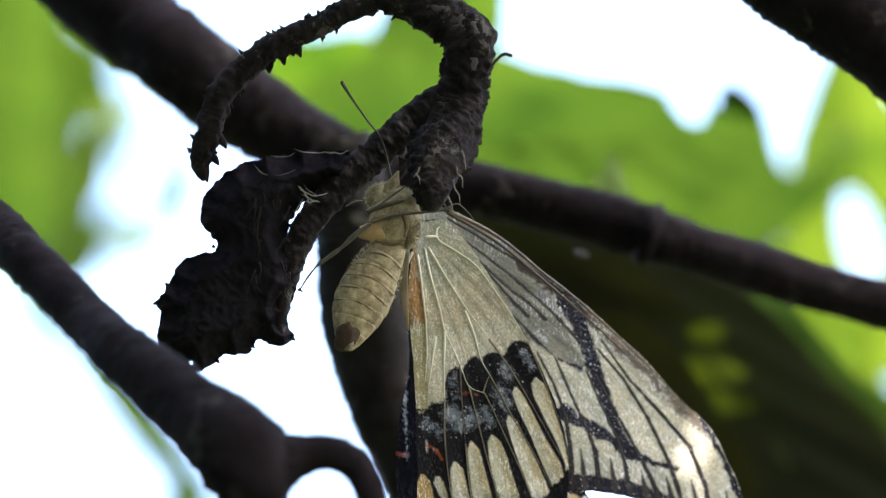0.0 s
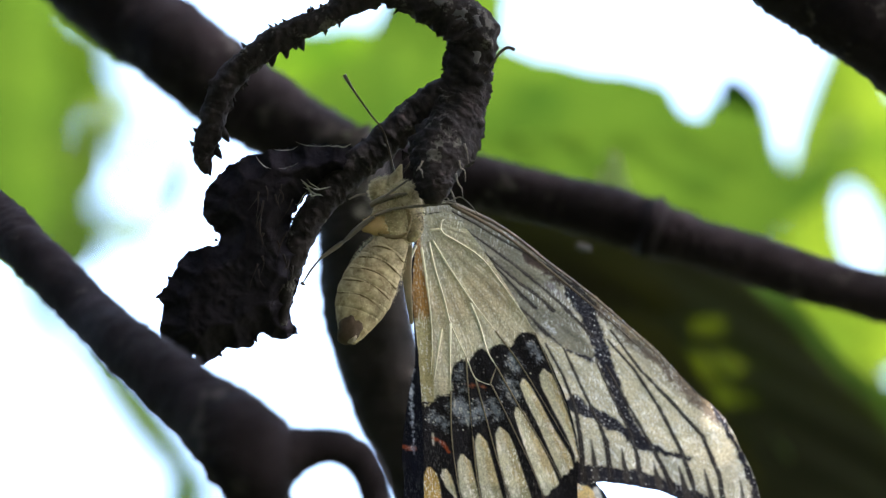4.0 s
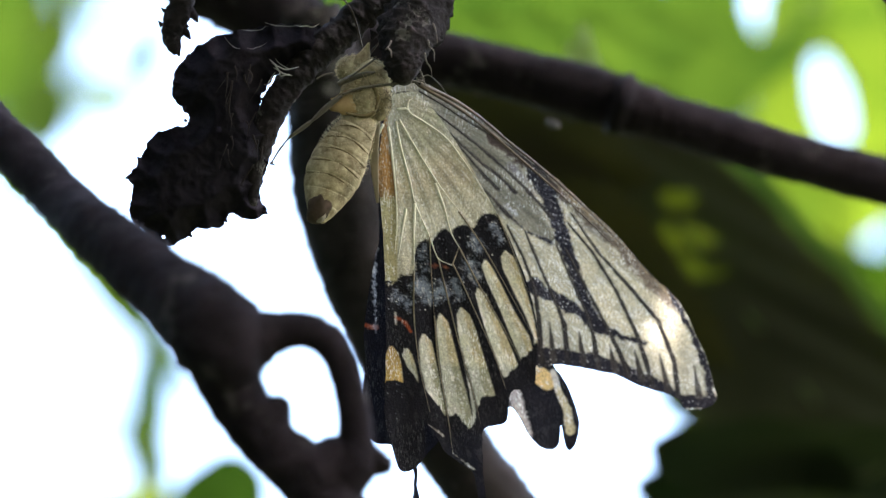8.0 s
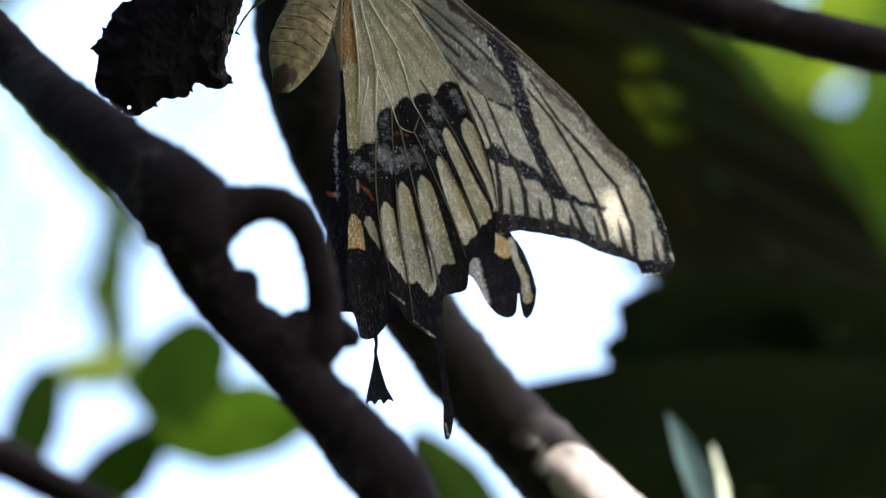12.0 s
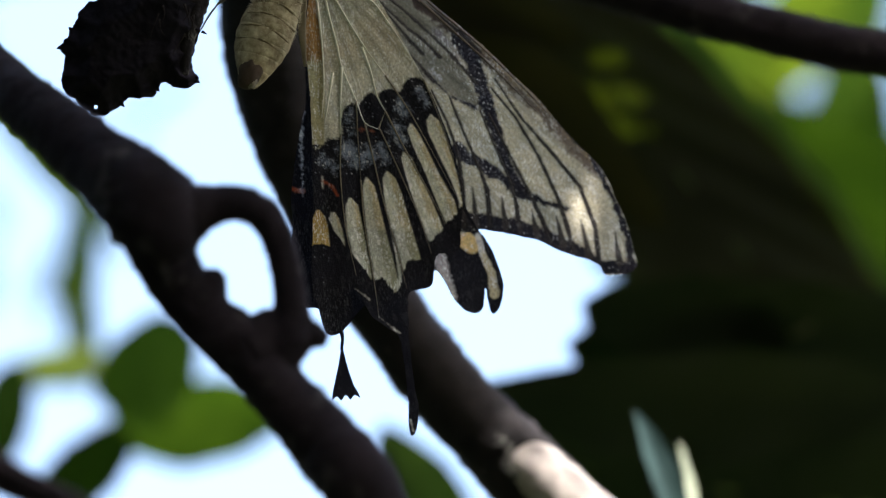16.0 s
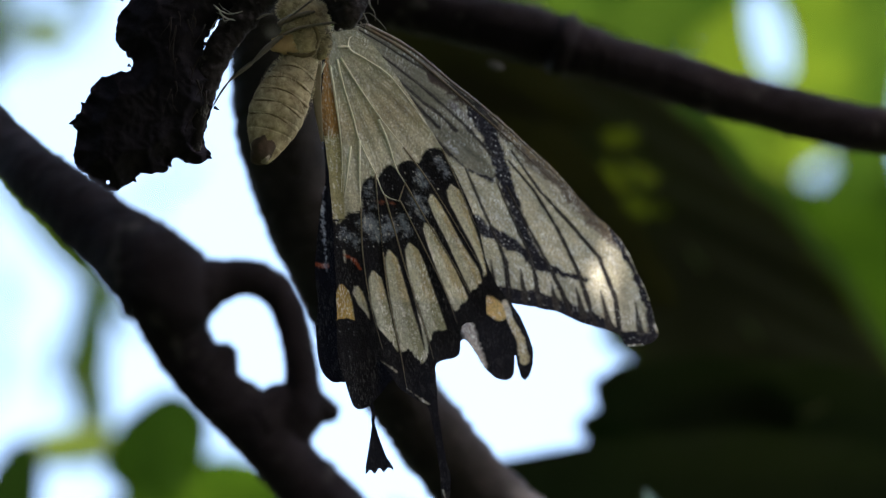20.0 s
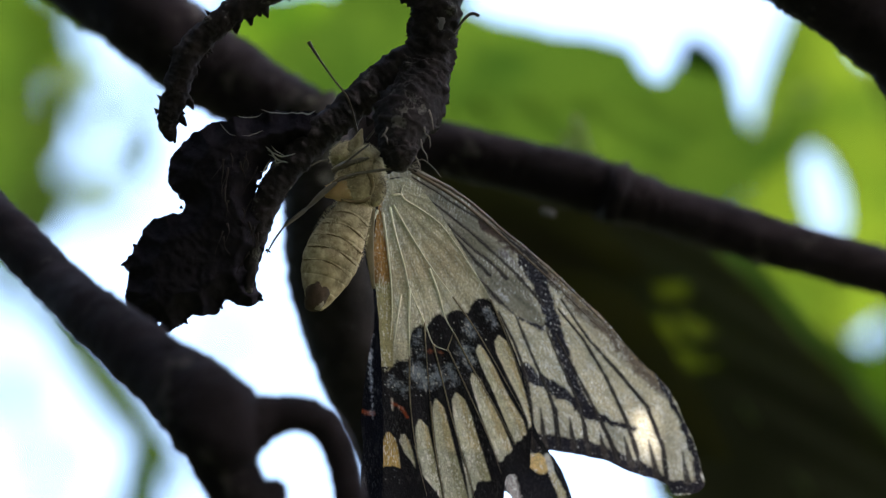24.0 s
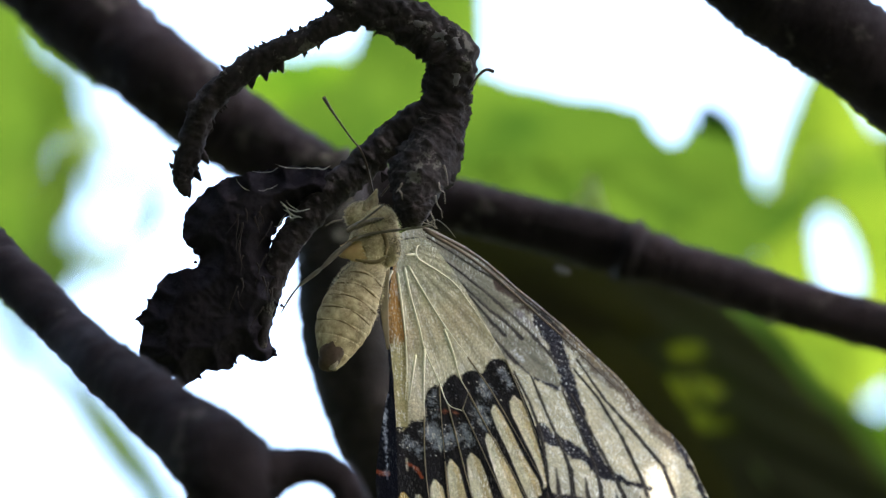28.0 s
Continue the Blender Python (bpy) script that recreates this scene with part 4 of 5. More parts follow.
# where the pale cells end against the black border
CELL_RIM = ((715, 664), (737, 672), (752, 695), (778, 718), (786, 735), (797, 735), (806, 730), (830, 757), (838, 750), (842, 725), (852, 702), (878, 700), (884, 668), (897, 665), (905, 650), (915, 650), (918, 634), (935, 625), (950, 602))


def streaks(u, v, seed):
    """Rows of scales that run out from the wing's root: shares of tone, and where glints are painted."""
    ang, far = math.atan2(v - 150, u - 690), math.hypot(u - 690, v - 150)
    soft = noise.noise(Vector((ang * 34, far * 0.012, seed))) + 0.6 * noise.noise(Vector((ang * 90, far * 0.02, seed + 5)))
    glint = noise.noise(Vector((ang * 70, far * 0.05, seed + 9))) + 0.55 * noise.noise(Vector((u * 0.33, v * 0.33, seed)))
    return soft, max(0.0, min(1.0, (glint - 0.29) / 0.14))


def streak_and_glint(c, u, v, seed, deep=0.2, shine=0.7):
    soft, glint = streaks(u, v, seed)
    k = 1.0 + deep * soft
    # streaky wear of the scales, then glints painted on it in white
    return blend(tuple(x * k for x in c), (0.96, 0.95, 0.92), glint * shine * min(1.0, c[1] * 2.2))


BASAL = np.array(((680, 170), (740, 160), (790, 215), (840, 300), (890, 392), (873, 380), (859, 378), (846, 388), (839, 405), (822, 398), (806, 402), (798, 414), (788, 404), (774, 412), (764, 426), (752, 424), (740, 432), (734, 442), (733, 485), (712, 486), (700, 498), (680, 497), (668, 400), (664, 260)), float)
BASAL_EDGE = spline(list(BASAL) + [BASAL[0]], 160)


def basal_depth(u, v):
    d = np.sqrt(((BASAL_EDGE - (u, v)) ** 2).sum(1).min())
    return d if inside(BASAL, np.array([u]), np.array([v]))[0] else -d


def hind_colour(u, v):
    f = fuzz(u, v, 3)
    fine = noise.noise(Vector((u * 0.42, v * 0.42, 8))) + 0.6 * noise.noise(Vector((u * 0.9, v * 0.5, 2)))
    c = BLACK
    for a, b, col, w in (((700, 525), (722, 540), BLUE, 22), ((744, 505), (764, 525), BLUE, 40), ((782, 508), (788, 520), BLUE, 26), ((804, 503), (812, 522), BLUE, 26), ((830, 468), (842, 492), BLUE, 28), ((838, 425), (846, 440), BLUE, 24), ((872, 400), (886, 425), BLUE, 18), ((748, 440), (752, 480), BLUE, 14)):
        c = blend(c, col, (stroke(u, v, (a, b), w) + fuzz(u * 1.7, v * 1.7, 10) + 9 * fine) / 12 * 0.85)
    c = blend(c, (0.30, 0.33, 0.40), (fine - 0.62) / 0.2 * (0.6 if v < 560 else 0.25))
    k = basal_depth(u, v) + f + 2.5 * fine
    if k > -3:
        tan = max(0.0, 1 - abs(v - 315 + 0.25 * (u - 780)) / 75)
        tone = blend((0.50, 0.49, 0.38), (0.57, 0.505, 0.37), tan)
        tone = blend(tone, (0.60, 0.57, 0.46), (v - 345 + 0.25 * (u - 780)) / 40)
        strip = np.interp(v, [225, 280, 330, 390, 500], [686, 694, 700, 703, 703]) - u
        tone = blend(tone, blend((0.42, 0.235, 0.085), (0.42, 0.375, 0.21), (v - 338 + 4 * f) / 14), (strip + 1) / 3)
        tone = blend(tone, (0.27, 0.15, 0.06), 0.7 * (strip - 16 + 1.5 * f) / 10 if v < 350 else 0.0)
        c = blend(c, tone, (k + 2) / 4)
    for rows in CELLS:
        deep, across = cell(u, v, rows)
        if deep > -3:
            # darker lower ends: the far wing's shade from behind, painted into the cells
            low = (v - 640 + fuzz(u, v, 8)) / 12
            pale = blend((0.68, 0.67, 0.54), (0.56, 0.57, 0.49), low)
            buff = blend((0.60, 0.52, 0.33), (0.38, 0.37, 0.26), low)
            c = blend(c, blend(pale, buff, (across - 0.5 + 0.06 * f) / 0.18), (deep + 0.6 * fine + 1.2) / 2.4)
    if u > 715:
        rim = np.interp(u, [p[0] for p in CELL_RIM], [p[1] for p in CELL_RIM])
        c = blend(c, BLACK, (v - rim + fuzz(u * 1.5, v, 5)) / 4)
    for pts in HIND_LINES:
        c = blend(c, BLACK, (stroke(u, v, pts, 4, 6) + 1 + 0.3 * f) / 3 * 0.85)
    # sparkle of the pale scales, painted as white flecks
    c = blend(c, (0.86, 0.85, 0.81), (fine - 0.70) / 0.12 * (0.7 if c[1] > 0.2 else 0.0))
    deep, _ = cell(u, v, YELLOW_CELL)
    c = blend(c, YELLOW, (deep + 0.6 * fine + 1) / 2.5 if v < 676 + 2 * f else 0.0)
    c = blend(c, RED, (stroke(u, v, ((700, 562), (716, 570), (726, 588)), 8, 7) + fuzz(u, v, 3)) / 4)
    c = blend(c, (0.5, 0.47, 0.40), (stroke(u, v, ((699, 554), (700, 574)), 5) + fine) / 3)
    c = blend(c, (0.30, 0.09, 0.04), (stroke(u, v, ((756, 466), (790, 474)), 7) + fuzz(u, v, 6) + 3 * fine) / 8)
    for pts in (((757, 752), (784, 772)), ((800, 802), (838, 832)), ((857, 985), (862, 1004)), ((766, 790), (752, 814))):
        c = blend(c, (0.40, 0.37, 0.31), (stroke(u, v, pts, 3.5, 5) + 0.8 * f) / 3)
    return streak_and_glint(c, u, v, 2.0)


def far_colour(u, v):
    c = BLACK
    if v < 470 and u > 690:
        c = CREAM
    c = blend(c, RED, (stroke(u, v, ((646, 576), (664, 580)), 12) + fuzz(u, v, 3)) / 4)
    c = blend(c, (0.80, 0.55, 0.24), (stroke(u, v, ((950, 662), (968, 676)), 30) + 2) / 4)
    c = blend(c, (0.72, 0.66, 0.6), (stroke(u, v, ((978, 660), (984, 680)), 10) + 2) / 4)
    c = blend(c, (0.52, 0.44, 0.42), (stroke(u, v, ((908, 700), (922, 735), (936, 768)), 30, 16) + fuzz(u, v, 4)) / 6)
    c = blend(c, (0.54, 0.45, 0.28), (stroke(u, v, ((986, 690), (1003, 725), (1008, 762)), 12, 18) + fuzz(u, v, 2) + 1) / 3)
    c = blend(c, (0.3, 0.3, 0.34), (stroke(u, v, ((664, 440), (662, 520), (664, 590)), 7) + fuzz(u, v, 6)) / 5)
    return streak_and_glint(c, u, v, 6.0)


FORE_BANDS = ((((948, 308), (970, 345), (988, 398), (1003, 445), (1020, 490), (1040, 548), (1066, 580), (1100, 598), (1140, 608)), 34, 9), (((880, 364), (930, 409), (975, 431)), 4, 6),
              (((945, 502), (960, 516), (1005, 540), (1040, 566)), 27, 18), (((940, 508), (952, 512)), 28, 28), (((996, 540), (1010, 546)), 24, 24), (((1050, 578), (1082, 590)), 22, 15),
              (((920, 640), (950, 632), (1040, 642), (1100, 660), (1150, 682), (1205, 712), (1258, 714)), 42, 24), (((1180, 512), (1225, 590), (1252, 660), (1258, 704)), 7, 18))
FORE_LINES = (((897, 400), (925, 455), (945, 510), (952, 560), (958, 640)), ((928, 408), (958, 480), (985, 540), (998, 575), (1004, 640)), ((985, 435), (1012, 500), (1040, 560), (1050, 600), (1058, 650)),
              ((1000, 440), (1042, 520), (1078, 590), (1098, 630), (1112, 665)), ((1004, 395), (1050, 450), (1092, 520), (1125, 590), (1142, 640), (1155, 685)), ((1010, 378), (1060, 450), (1110, 505), (1165, 570), (1192, 640), (1200, 702)))
FORE_ROOT = (((768, 198), (800, 222), (850, 262), (890, 297), (925, 330), (955, 362), (978, 388)), ((796, 236), (822, 262), (852, 290), (882, 312), (912, 342)), ((800, 246), (835, 285), (856, 311), (882, 336)),
             ((742, 162), (780, 184), (830, 217), (870, 240), (905, 264), (950, 300), (984, 332)), ((850, 330), (876, 356), (900, 384)))
# short dark forks that part the cells along the wing's edge
FORE_FORKS = (((972, 572), (979, 640)), ((1024, 588), (1032, 640)), ((1078, 612), (1088, 655)), ((1122, 622), (1136, 672)), ((1166, 628), (1182, 692)), ((1228, 650), (1236, 702)))


def fore_colour(u, v):
    costa = stroke(u, v, ((725, 146), (800, 183), (850, 216), (900, 250), (950, 291), (1000, 331), (1040, 370), (1100, 423), (1150, 478), (1190, 522)), 0)
    soft, glint = streaks(u, v, 7.0)
    fine = noise.noise(Vector((u * 0.42, v * 0.42, 18))) + 0.6 * noise.noise(Vector((u * 0.9, v * 0.5, 12)))
    f = fuzz(u, v, 4)
    root = max(0.0, min(1.0, (388 + (u - 885) * 0.58 - v) / 12)) * max(0.0, min(1.0, (972 + (v - 380) * 0.5 - u) / 16))
    # cream cells, grey towards the front edge
    c = blend((0.58, 0.52, 0.375), (0.30, 0.27, 0.22), (costa + 42 + 26 * soft) / 30)
    c = blend(c, (0.49, 0.45, 0.345), (v - 552 - (u - 950) * 0.22 + 3 * f) / 20)
    c = blend(c, (0.60, 0.56, 0.44), (stroke(u, v, ((1224, 630), (1232, 690)), 26, 30) + f) / 6)
    c = blend(c, (0.66, 0.61, 0.47), (stroke(u, v, ((985, 352), (1012, 378)), 15, 8) + f) / 5)
    # worn olive cell at the root, with a violet bloom before the dark bar
    olive = blend((0.19, 0.175, 0.13), (0.31, 0.29, 0.235), 0.4 + soft)
    olive = blend(olive, (0.25, 0.22, 0.235), (stroke(u, v, ((905, 296), (938, 325), (958, 350)), 22, 30) + 2 * f) / 14)
    olive = blend(olive, (0.70, 0.71, 0.76), (stroke(u, v, ((896, 362), (912, 380)), 4, 8) + 2 * f + 6 * fine) / 9)
    c = blend(c, olive, root)
    # front edge: a tan rim over a dark brown strip
    c = blend(c, blend((0.085, 0.06, 0.052), (0.17, 0.135, 0.105), (u - 985) / 26), (costa + 25 + 2 * f) / 5 * 0.85 if u > 860 else 0.0)
    c = blend(c, blend((0.30, 0.265, 0.225), (0.30, 0.225, 0.145), (u - 940) / 60), (costa + 11 + 1.5 * f) / 4)
    if u < 790:
        c = blend(c, (0.34, 0.315, 0.24), (790 - u) / 50)
    for pts, w0, w1 in FORE_BANDS:
        s = stroke(u, v, pts, w0, w1) + f
        if s > -3:
            ink = blend((0.020, 0.018, 0.026), (0.20, 0.205, 0.25), (fine + 0.25 * soft - 0.25) / 0.5 if v < 560 else (fine - 0.6) / 0.5)
            c = blend(c, ink, (s + 1.5 * fine + 1.5) / 4 * 0.95)
    for pts in FORE_LINES:
        c = blend(c, (0.03, 0.026, 0.027), (stroke(u, v, pts, 4.5, 11) + 1 + 0.3 * f) / 2.5 * 0.95)
    for pts in FORE_ROOT:
        c = blend(c, (0.035, 0.03, 0.03), (stroke(u, v, pts, 4, 7) + 0.8 + 0.3 * f + 0.5 * fine) / 2.2 * 0.94)
    for pts in FORE_FORKS:
        c = blend(c, (0.05, 0.043, 0.04), (stroke(u, v, pts, 4, 15) + 1 + f * 0.3) / 3 * 0.9)
    # painted sparkle, weaker on dark scales and at the root
    c = blend(c, (0.85, 0.84, 0.80), (fine - 0.58) / 0.10 * (0.8 if c[1] > 0.2 else 0.22) * (1.0 - 0.75 * root))
    return streak_and_glint(c, u, v, 4.0, 0.22, 0.45 - 0.35 * root)


def wing_depth(off, seed):
    def lift(u, v):
        w = D + off + (u - HINGE_U) * SLOPE
        ang = math.atan2(v - 170, u - 680)
        far = math.hypot(u - 680, v - 170) / 800.0
        return w + 0.00022 * far * math.sin(ang * 46 + seed) + 0.0014 * math.sin(far * 3.0 + seed)
    return lift


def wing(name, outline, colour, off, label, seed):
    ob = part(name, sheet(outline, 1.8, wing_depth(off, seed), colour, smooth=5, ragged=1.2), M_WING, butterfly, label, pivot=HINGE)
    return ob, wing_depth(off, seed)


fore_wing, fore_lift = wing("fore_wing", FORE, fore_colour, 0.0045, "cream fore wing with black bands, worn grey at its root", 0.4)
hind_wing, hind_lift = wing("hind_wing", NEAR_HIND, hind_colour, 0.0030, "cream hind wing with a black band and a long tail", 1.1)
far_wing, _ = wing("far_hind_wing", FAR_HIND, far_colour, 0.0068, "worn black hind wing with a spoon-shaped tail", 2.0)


def veins(parent, lift, lines, mat, w):
    for pts in lines:
        pts = spline(pts, 18)
        rows = [(S(u, v, lift(u, v) - 0.00012), w * (1.2 - 1.0 * i / 17) * UNIT * D * 0.5) for i, (u, v) in enumerate(pts)]
        part("vein", tube(rows, 18, sides=6), mat, parent)


veins(hind_wing, hind_lift, (((702, 194), (720, 193), (727, 202), (750, 216), (790, 245), (820, 285), (850, 330), (880, 380)), ((720, 193), (723, 180), (729, 175)),
      ((706, 212), (740, 270), (775, 325), (812, 375)), ((770, 325), (785, 365), (797, 410), (812, 438)), ((700, 215), (710, 265), (725, 320), (734, 360), (760, 420), (775, 458), (800, 470)),
      ((687, 225), (694, 280), (700, 340), (702, 400), (698, 450)), ((678, 220), (668, 250), (668, 300)), ((734, 360), (732, 420), (732, 480)), ((718, 370), (710, 420), (704, 460))), M_VEIN, 4.2)
veins(hind_wing, hind_lift, HIND_LINES, M_VEIN_TAN, 2.4)
part("inner_margin", tube(grid_rows(D + 0.0036, (670, 190, 10), (663, 225, 20), (661, 265, 18), (664, 315, 12), (668, 360, 5)), 40, sides=10, squash=0.15, rough=0.1, grain=700), M_VEIN_TAN, hind_wing, "brown folded inner margin")
veins(fore_wing, fore_lift, (((735, 146), (800, 176), (850, 209), (905, 256), (965, 304), (1050, 382), (1115, 449), (1180, 517)), ((740, 150), (830, 205), (930, 290), (1010, 362), (1090, 440))), M_VEIN_BROWN, 6)
veins(fore_wing, fore_lift, FORE_LINES + FORE_ROOT, M_VEIN_DARK, 1.8)

# body
BODY_D = D - 0.004


def ball(c, r, seed=0.0, rough=0.06, grain=350.0, axis=Vector((0, 0, 1)), sub=4):
    """A lumpy body part: radii r across, deep and along the axis."""
    bm = bmesh.new()
    bmesh.ops.create_icosphere(bm, subdivisions=sub, radius=1.0)
    m = axis.to_track_quat("Z", "Y").to_matrix()
    for v in bm.verts:
        k = 1 + rough * noise.noise(v.co * 3 + Vector((seed, 0, 0)))
        v.co = c + m @ Vector((v.co.x * r[0] * k, v.co.y * r[1] * k, v.co.z * r[2] * k))
    return bm


def hairs(n, centre, axis, r, seed, length):
    """Short hairs standing off a body part, leaning outwards."""
    rr = random.Random(seed)
    bm = bmesh.new()
    m = axis.to_track_quat("Z", "Y").to_matrix()
    for _ in range(n):
        w = Vector((rr.gauss(0, 1), rr.gauss(0, 1), rr.gauss(0, 1))).normalized()
        p = centre + m @ Vector((w.x * r[0], w.y * r[1], w.z * r[2]))
        o = (m @ w + Vector((rr.uniform(-.5, .5), rr.uniform(-.5, .5), rr.uniform(-.5, .5)))).normalized()
        e = p + o * length * rr.uniform(0.5, 1.2)
        s = o.cross(Vector((rr.random(), rr.random(), rr.random()))).normalized() * length * 0.05
        a = [bm.verts.new(q) for q in (p - s, p + s, (p + e) / 2 + s * 0.8 + Vector((0, 0, -length * 0.08)), e)]
        bm.faces.new((a[0], a[1], a[2]))
        bm.faces.new((a[0], a[2], a[3]))
    return bm


def px(n):
    return n * UNIT * D


AB0, AB1 = S(643, 208, BODY_D - 0.001), S(563, 390, BODY_D - 0.005)
ab_axis = (AB1 - AB0).normalized()
prof = ((0.0, 27), (0.1, 33), (0.25, 41), (0.42, 48), (0.57, 49), (0.71, 43), (0.84, 32), (0.93, 23), (1.0, 13))
for i in range(8):
    s0, s1 = i / 8, (i + 1) / 8 + 0.012
    rows = []
    for k in range(5):
        s = s0 + (s1 - s0) * k / 4
        r = np.interp(s, [p[0] for p in prof], [p[1] for p in prof]) + (0.8 if 0 < k < 4 else 0.0) - (1.2 if k == 4 else 0)
        bend = Vector((-px(9) * math.sin(math.pi * s), 0, 0))
        rows.append((AB0.lerp(AB1, min(s, 1.02)) + bend, px(r)))
    bm = tube(rows, 14, sides=32, rough=0.012, grain=900, squash=0.92)
    part("abdomen_segment", bm, M_FUR, butterfly)
part("abdomen_tip", ball(S(565, 368, BODY_D - 0.0057), (px(21), px(21), px(30)), 3, 0.25, 700.0, axis=ab_axis, sub=3), M_TIP, butterfly, "dark brown tip of the abdomen")
part("abdomen_tip", ball(S(567, 384, BODY_D - 0.0064), (px(10), px(9), px(11)), 3, 0.2, axis=ab_axis, sub=3), M_LEG_PALE, butterfly)
for s in (0.16, 0.28, 0.40, 0.52, 0.64):
    c = AB0.lerp(AB1, s) + Vector((-px(9) * math.sin(math.pi * s), 0, 0))
    r = px(np.interp(s, [p[0] for p in prof], [p[1] for p in prof]) + 2.2)
    side = ab_axis.cross(Vector((0, 1, 0))).normalized()
    dep = side.cross(ab_axis)
    rows = [(c + side * math.cos(a) * r + dep * math.sin(a) * r * 0.92 * -1 + ab_axis * px(3 * math.sin(a * 3)), px(1.0 + 0.6 * math.sin(a * 5 + s * 30))) for a in np.linspace(0.2 + 0.5 * s, 2.5 + 0.4 * s, 9)]
    part("dark_ring", tube(rows, 24, sides=6, rough=0.5, grain=1500), M_RING, butterfly)
TH = S(648, 168, BODY_D)
part("thorax", ball(TH, (px(50), px(40), px(62)), 1, 0.1, axis=Vector((0.25, 0, 1)).normalized()), M_FUR, butterfly)
part("thorax_fur", hairs(4200, TH, Vector((0.25, 0, 1)).normalized(), (px(50), px(40), px(62)), 1, px(8)), M_HAIR, butterfly, "cream fur")
part("thorax_patch", ball(S(622, 185, BODY_D - 0.0024), (px(38), px(14), px(20)), 5, 0.3, sub=3), M_TAN, butterfly, "tan scales under the thorax")
part("collar", tube(grid_rows(BODY_D - 0.0032, (598, 150, 8), (616, 140, 12), (640, 134, 9), (664, 128, 5)), 20, sides=8, rough=0.4, grain=900), M_LEG, butterfly, "dark bristly collar")
part("root_scales", hairs(500, S(676, 182, BODY_D - 0.0022), Vector((0, 0, 1)), (px(16), px(10), px(22)), 7, px(9)), M_LEG, butterfly, "grey bristles at the wing root")
for rows in (((598, 170, 3), (614, 162, 8), (634, 160, 7), (650, 164, 3)), ((652, 146, 3), (664, 158, 7), (668, 176, 6), (664, 194, 3)), ((612, 200, 3), (630, 205, 7), (652, 204, 7), (664, 198, 3))):
    part("scale_stripe", tube(grid_rows(BODY_D - 0.0036, *rows), 18, sides=8, rough=0.6, grain=1100, squash=0.6), M_RING, butterfly, "brown stripe of scales")
part("wing_root", ball(S(672, 185, BODY_D - 0.0016), (px(22), px(14), px(30)), 6, 0.25, sub=3), M_FUR, butterfly)
part("head", ball(S(630, 124, BODY_D + 0.001), (px(34), px(28), px(26)), 2, 0.12, sub=3), M_FUR, butterfly)
part("head_fur", hairs(900, S(630, 124, BODY_D + 0.001), Vector((0, 0, 1)), (px(34), px(28), px(26)), 2, px(6)), M_HAIR, butterfly, "cream fur")
part("eye", ball(S(604, 120, BODY_D + 0.0012), (px(8), px(8), px(10)), 2, 0.02, sub=3), M_DARKSKIN, butterfly)
part("palp", tube(grid_rows(BODY_D, (636, 118, 34), (646, 96, 20), (653, 76, 3)), 10, sides=10, rough=0.15, grain=900), M_FUR, butterfly)
part("abdomen_fur", hairs(2600, AB0.lerp(AB1, 0.42) + Vector((-px(7), 0, 0)), ab_axis, (px(49), px(44), px(100)), 3, px(7)), M_HAIR, butterfly)
for rows in (((606, 170, 6), (596, 176, 11), (576, 192, 13), (560, 207, 9), (552, 214, 6), (544, 220, 10), (516, 241, 7), (510, 246, 4), (494, 266, 5), (478, 292, 2.5)), ((606, 168, 6), (640, 156, 7), (690, 150, 6), (738, 145, 5), (750, 142, 4)), ((612, 142, 5), (640, 122, 5), (665, 104, 4)),
             ((742, 140, 3), (758, 134, 2.5), (776, 148, 2.5), (790, 166, 2)), ((590, 130, 4), (575, 132, 4), (560, 140, 3))):
    part("leg", tube(grid_rows(BODY_D - 0.004, *[(u, v, w * 0.8) for u, v, w in rows]), 40, sides=8, rough=0.12, grain=1200), M_LEG, butterfly)
antennae = [part("antenna", tube(grid_rows(BODY_D + 0.003, (645, 100, 3.5, 0.004), (625, 25, 3.5), (600, -10, 3.5), (575, -45, 4), (560, -68, 6), (553, -80, 7)), 30, sides=8), M_DARKSKIN, butterfly),
            part("antenna", tube(grid_rows(BODY_D + 0.006, (655, 95, 3.5), (740, -10, 3.5), (812, -98, 4), (828, -120, 5), (842, -130, 6), (855, -126, 7)), 30, sides=8), M_DARKSKIN, butterfly)]


# ---- what moves: the wings breathe a little in the wind ----
# seconds, how far the wings stand back from the line of sight, how far they swing down
FORE_TURNS = ((0, 28.0, -1.1), (0.5, 27.5, -1.27), (1, 26.8, -1.61), (1.5, 26.5, -1.7), (2, 27.5, -0.77), (2.5, 27.0, -1.27), (3, 26.0, -1.78), (3.5, 25.2, -2.12), (5.5, 27.5, -0.77), (6, 28.0, -0.77), 
              (7, 28.0, -0.26), (8, 28, 0), (9, 28, 0.6), (10, 28.4, 0.6), (10.5, 28.2, 0.5), (11, 28, 1.4), (11.5, 30.1, 1.0), (12, 30.1, 0.7), (12.5, 29.1, 1.6), (14.5, 29.6, 2.2), 
              (16, 29.4, 2.2), (17, 29.2, 2.1), (18, 29.2, 2.1), (19, 28.5, 1.8), (19.5, 28.4, 1.4), (20, 28.4, 1.1), (20.5, 28.7, 2.0), (22.5, 29.8, 1.8), (23.5, 30.1, 1.6), (25, 30.1, 1.2), 
              (26, 30.1, 1.2), (28, 29.8, 1.0))
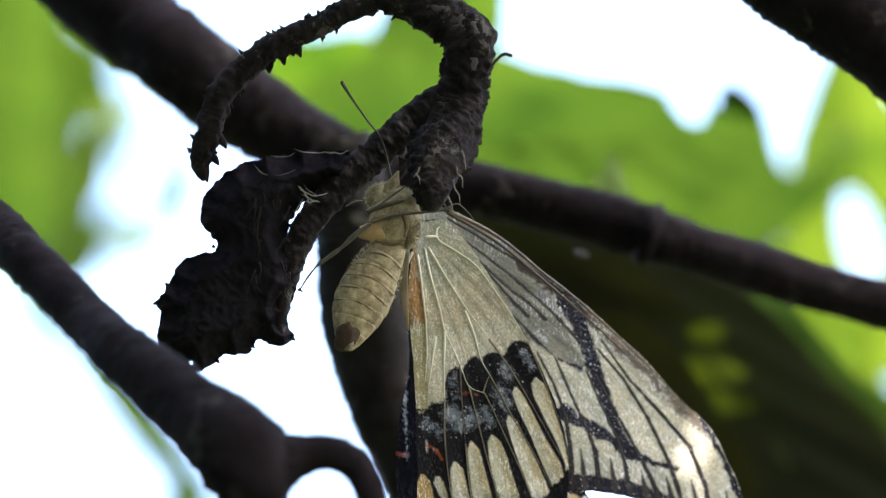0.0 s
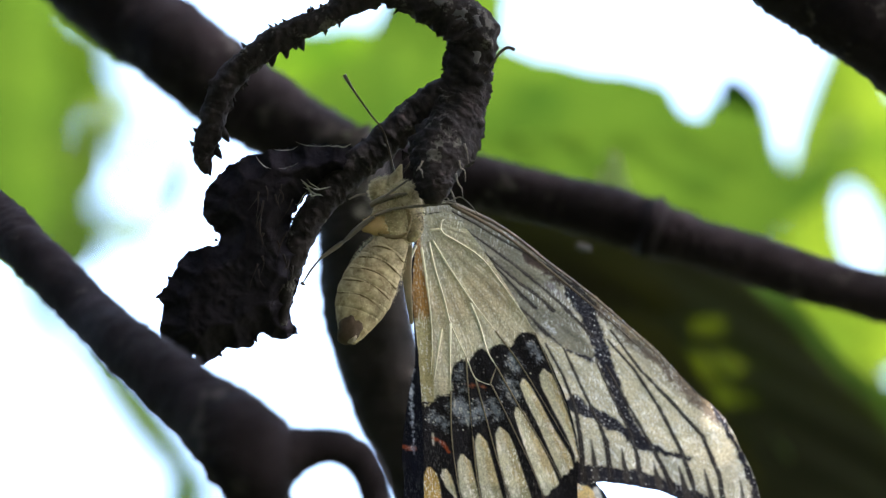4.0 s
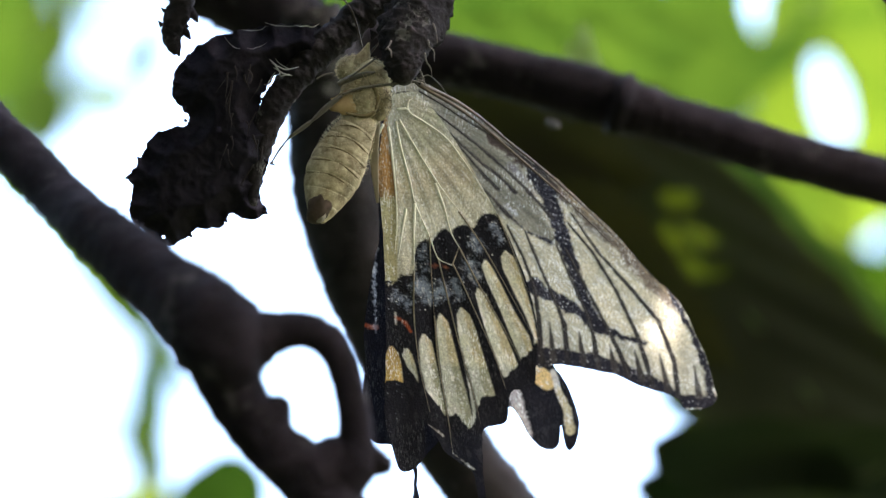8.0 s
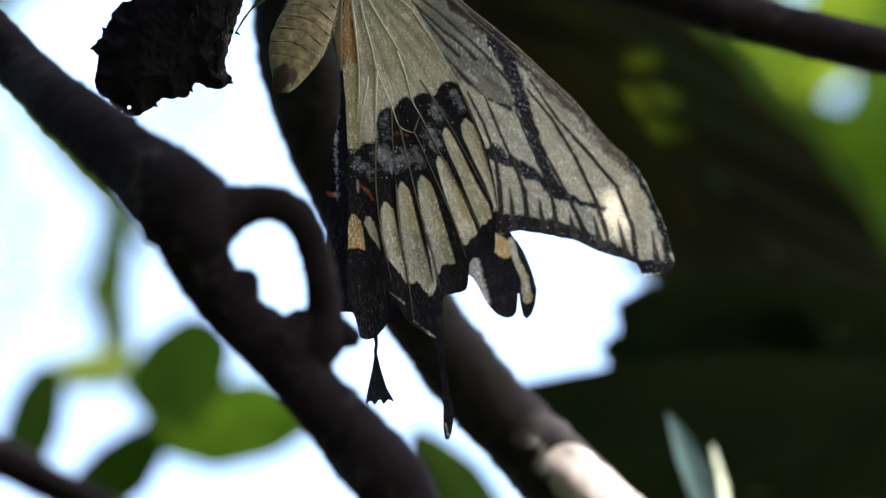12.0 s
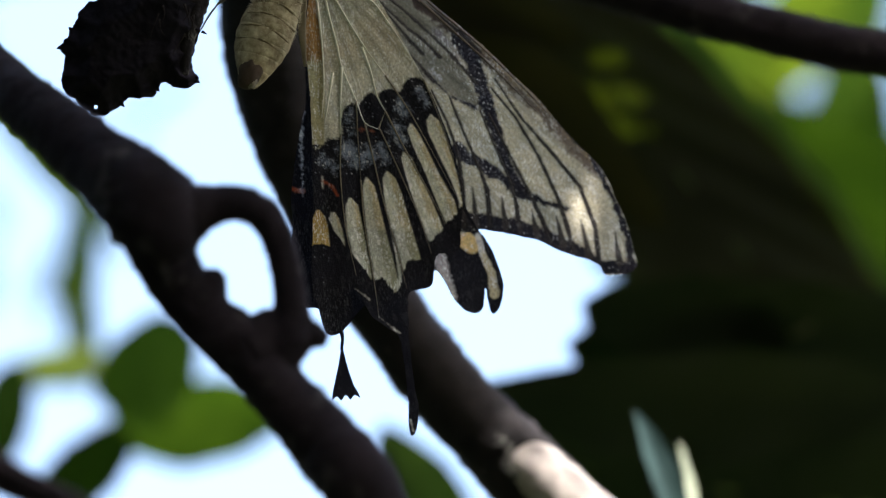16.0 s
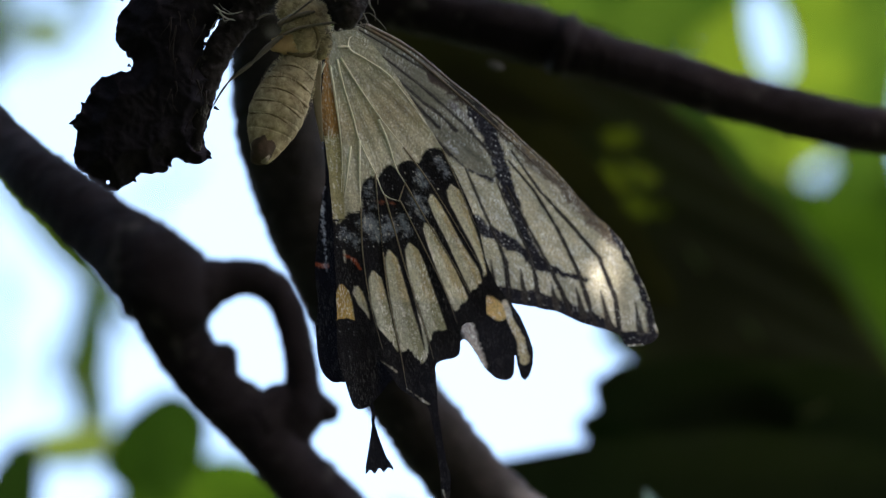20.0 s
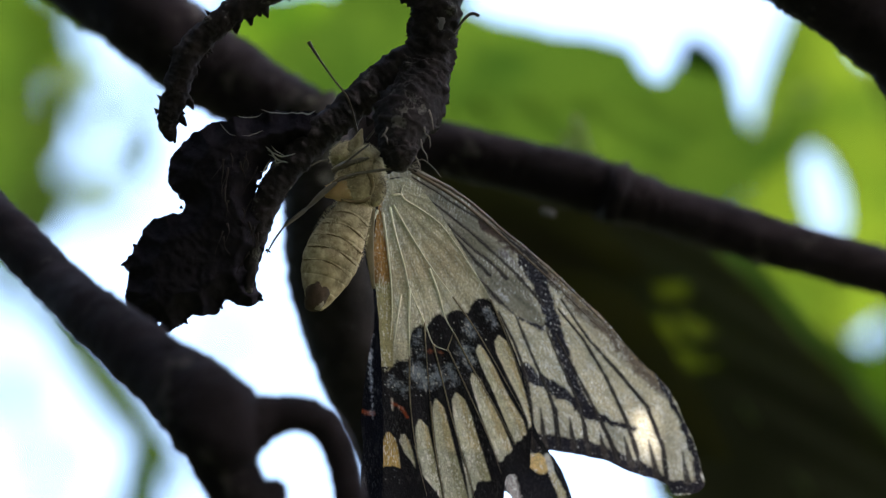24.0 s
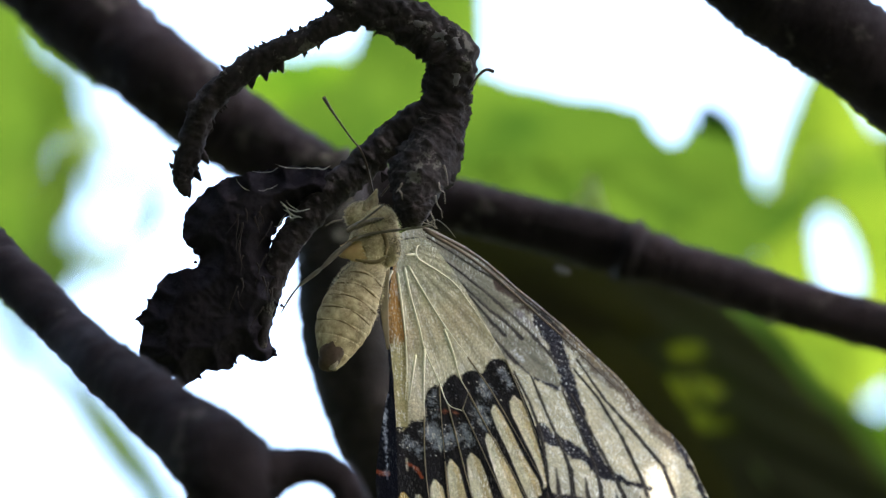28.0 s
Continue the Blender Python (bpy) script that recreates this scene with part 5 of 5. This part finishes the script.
# seconds, how much further the hind wings swing outwards
HIND_SWING = ((0, 0), (8, 0), (11, -0.2), (12, -0.5), (14.5, 0.0), (17, 0.6), (18, 0.9), (19, 1.7), (19.5, 2.0), (20, 1.8), (20.5, 1.2), (22.5, 0.5), (25, 0.5), (28, 0.4))
# seconds, how far the butterfly shifts on its twig, across and up in millimetres, and how far it droops in degrees
SINK = ((0, 0.12, -0.15, 0.16), (1, 0.15, -0.18, 0.20), (2, 0.13, -0.13, 0.17), (3.5, 0.17, -0.13, 0.20), (5.5, 0.12, -0.08, 0.17), (6.5, 0.10, -0.07, 0.13), (8, 0.01, 0.02, -0.08), (9, -0.00, 0.09, -0.23), (10, -0.10, 0.11, -0.30), (11, -0.17, 0.23, -0.52), (12, -0.20, 0.18, -0.68), (12.5, -0.20, 0.24, -0.82), (14.5, -0.51, 0.68, -1.26), (16, -0.47, 0.66, -1.22), (18, -0.49, 0.70, -1.31), (19.5, -0.48, 0.73, -1.27), (20.5, -0.34, 0.76, -1.37), (22.5, -0.25, 0.43, -1.66), (23.5, -0.19, 0.36, -1.71), (24.5, -0.18, 0.13, -1.74), (25.5, -0.20, 0.01, -1.76), (26.5, -0.17, -0.22, -1.62), (28, -0.16, -0.40, -1.66))
# seconds, how far the low branch nods up, in millimetres
NOD = ((0, 0.20), (1, 0.19), (2, 0.21), (3.5, 0.22), (5.5, 0.20), (6.5, 0.12), (7, 0.08), (8, -0.01), (9, -0.07), (10, -0.12), (11, -0.19), (12, -0.22), (14.5, -0.32), (16, -0.25), (17, -0.30), (18, -0.25), (19, -0.24), (20, -0.17), (20.5, -0.08), (22.5, 0.07), (23.5, 0.15), (24.5, 0.18), (26, 0.17), (27, 0.28), (28, 0.33))


def motions():
    walk(low_limb, [(t, pose(0, 0, z * 0.001)) for t, z in NOD])
    at = HINGE - BASES[butterfly.name]
    base = BASES[butterfly.name]
    walk(butterfly, [(t, RIG @ Matrix.Translation(base) @ pose(x * 0.001, 0, z * 0.001, 0, droop, 0)) for t, x, z, droop in SINK])
    # the feelers stay against the twig while the body droops
    for feeler in antennae:
        walk(feeler, [(t, pose(-x * 0.001, 0, -z * 0.001, 0, -droop, 0)) for t, x, z, droop in SINK])
    walk(fore_wing, [(t, pose(*at, 0, s, a - YAW)) for t, a, s in FORE_TURNS])
    for ob, extra in ((hind_wing, 1.0), (far_wing, 1.2)):
        rows = []
        for t, a, s in FORE_TURNS:
            h = float(np.interp(t, [r[0] for r in HIND_SWING], [r[1] for r in HIND_SWING]))
            rows.append((t, pose(*at, 0, s - h * extra, a - YAW)))
        walk(ob, rows)


motions()
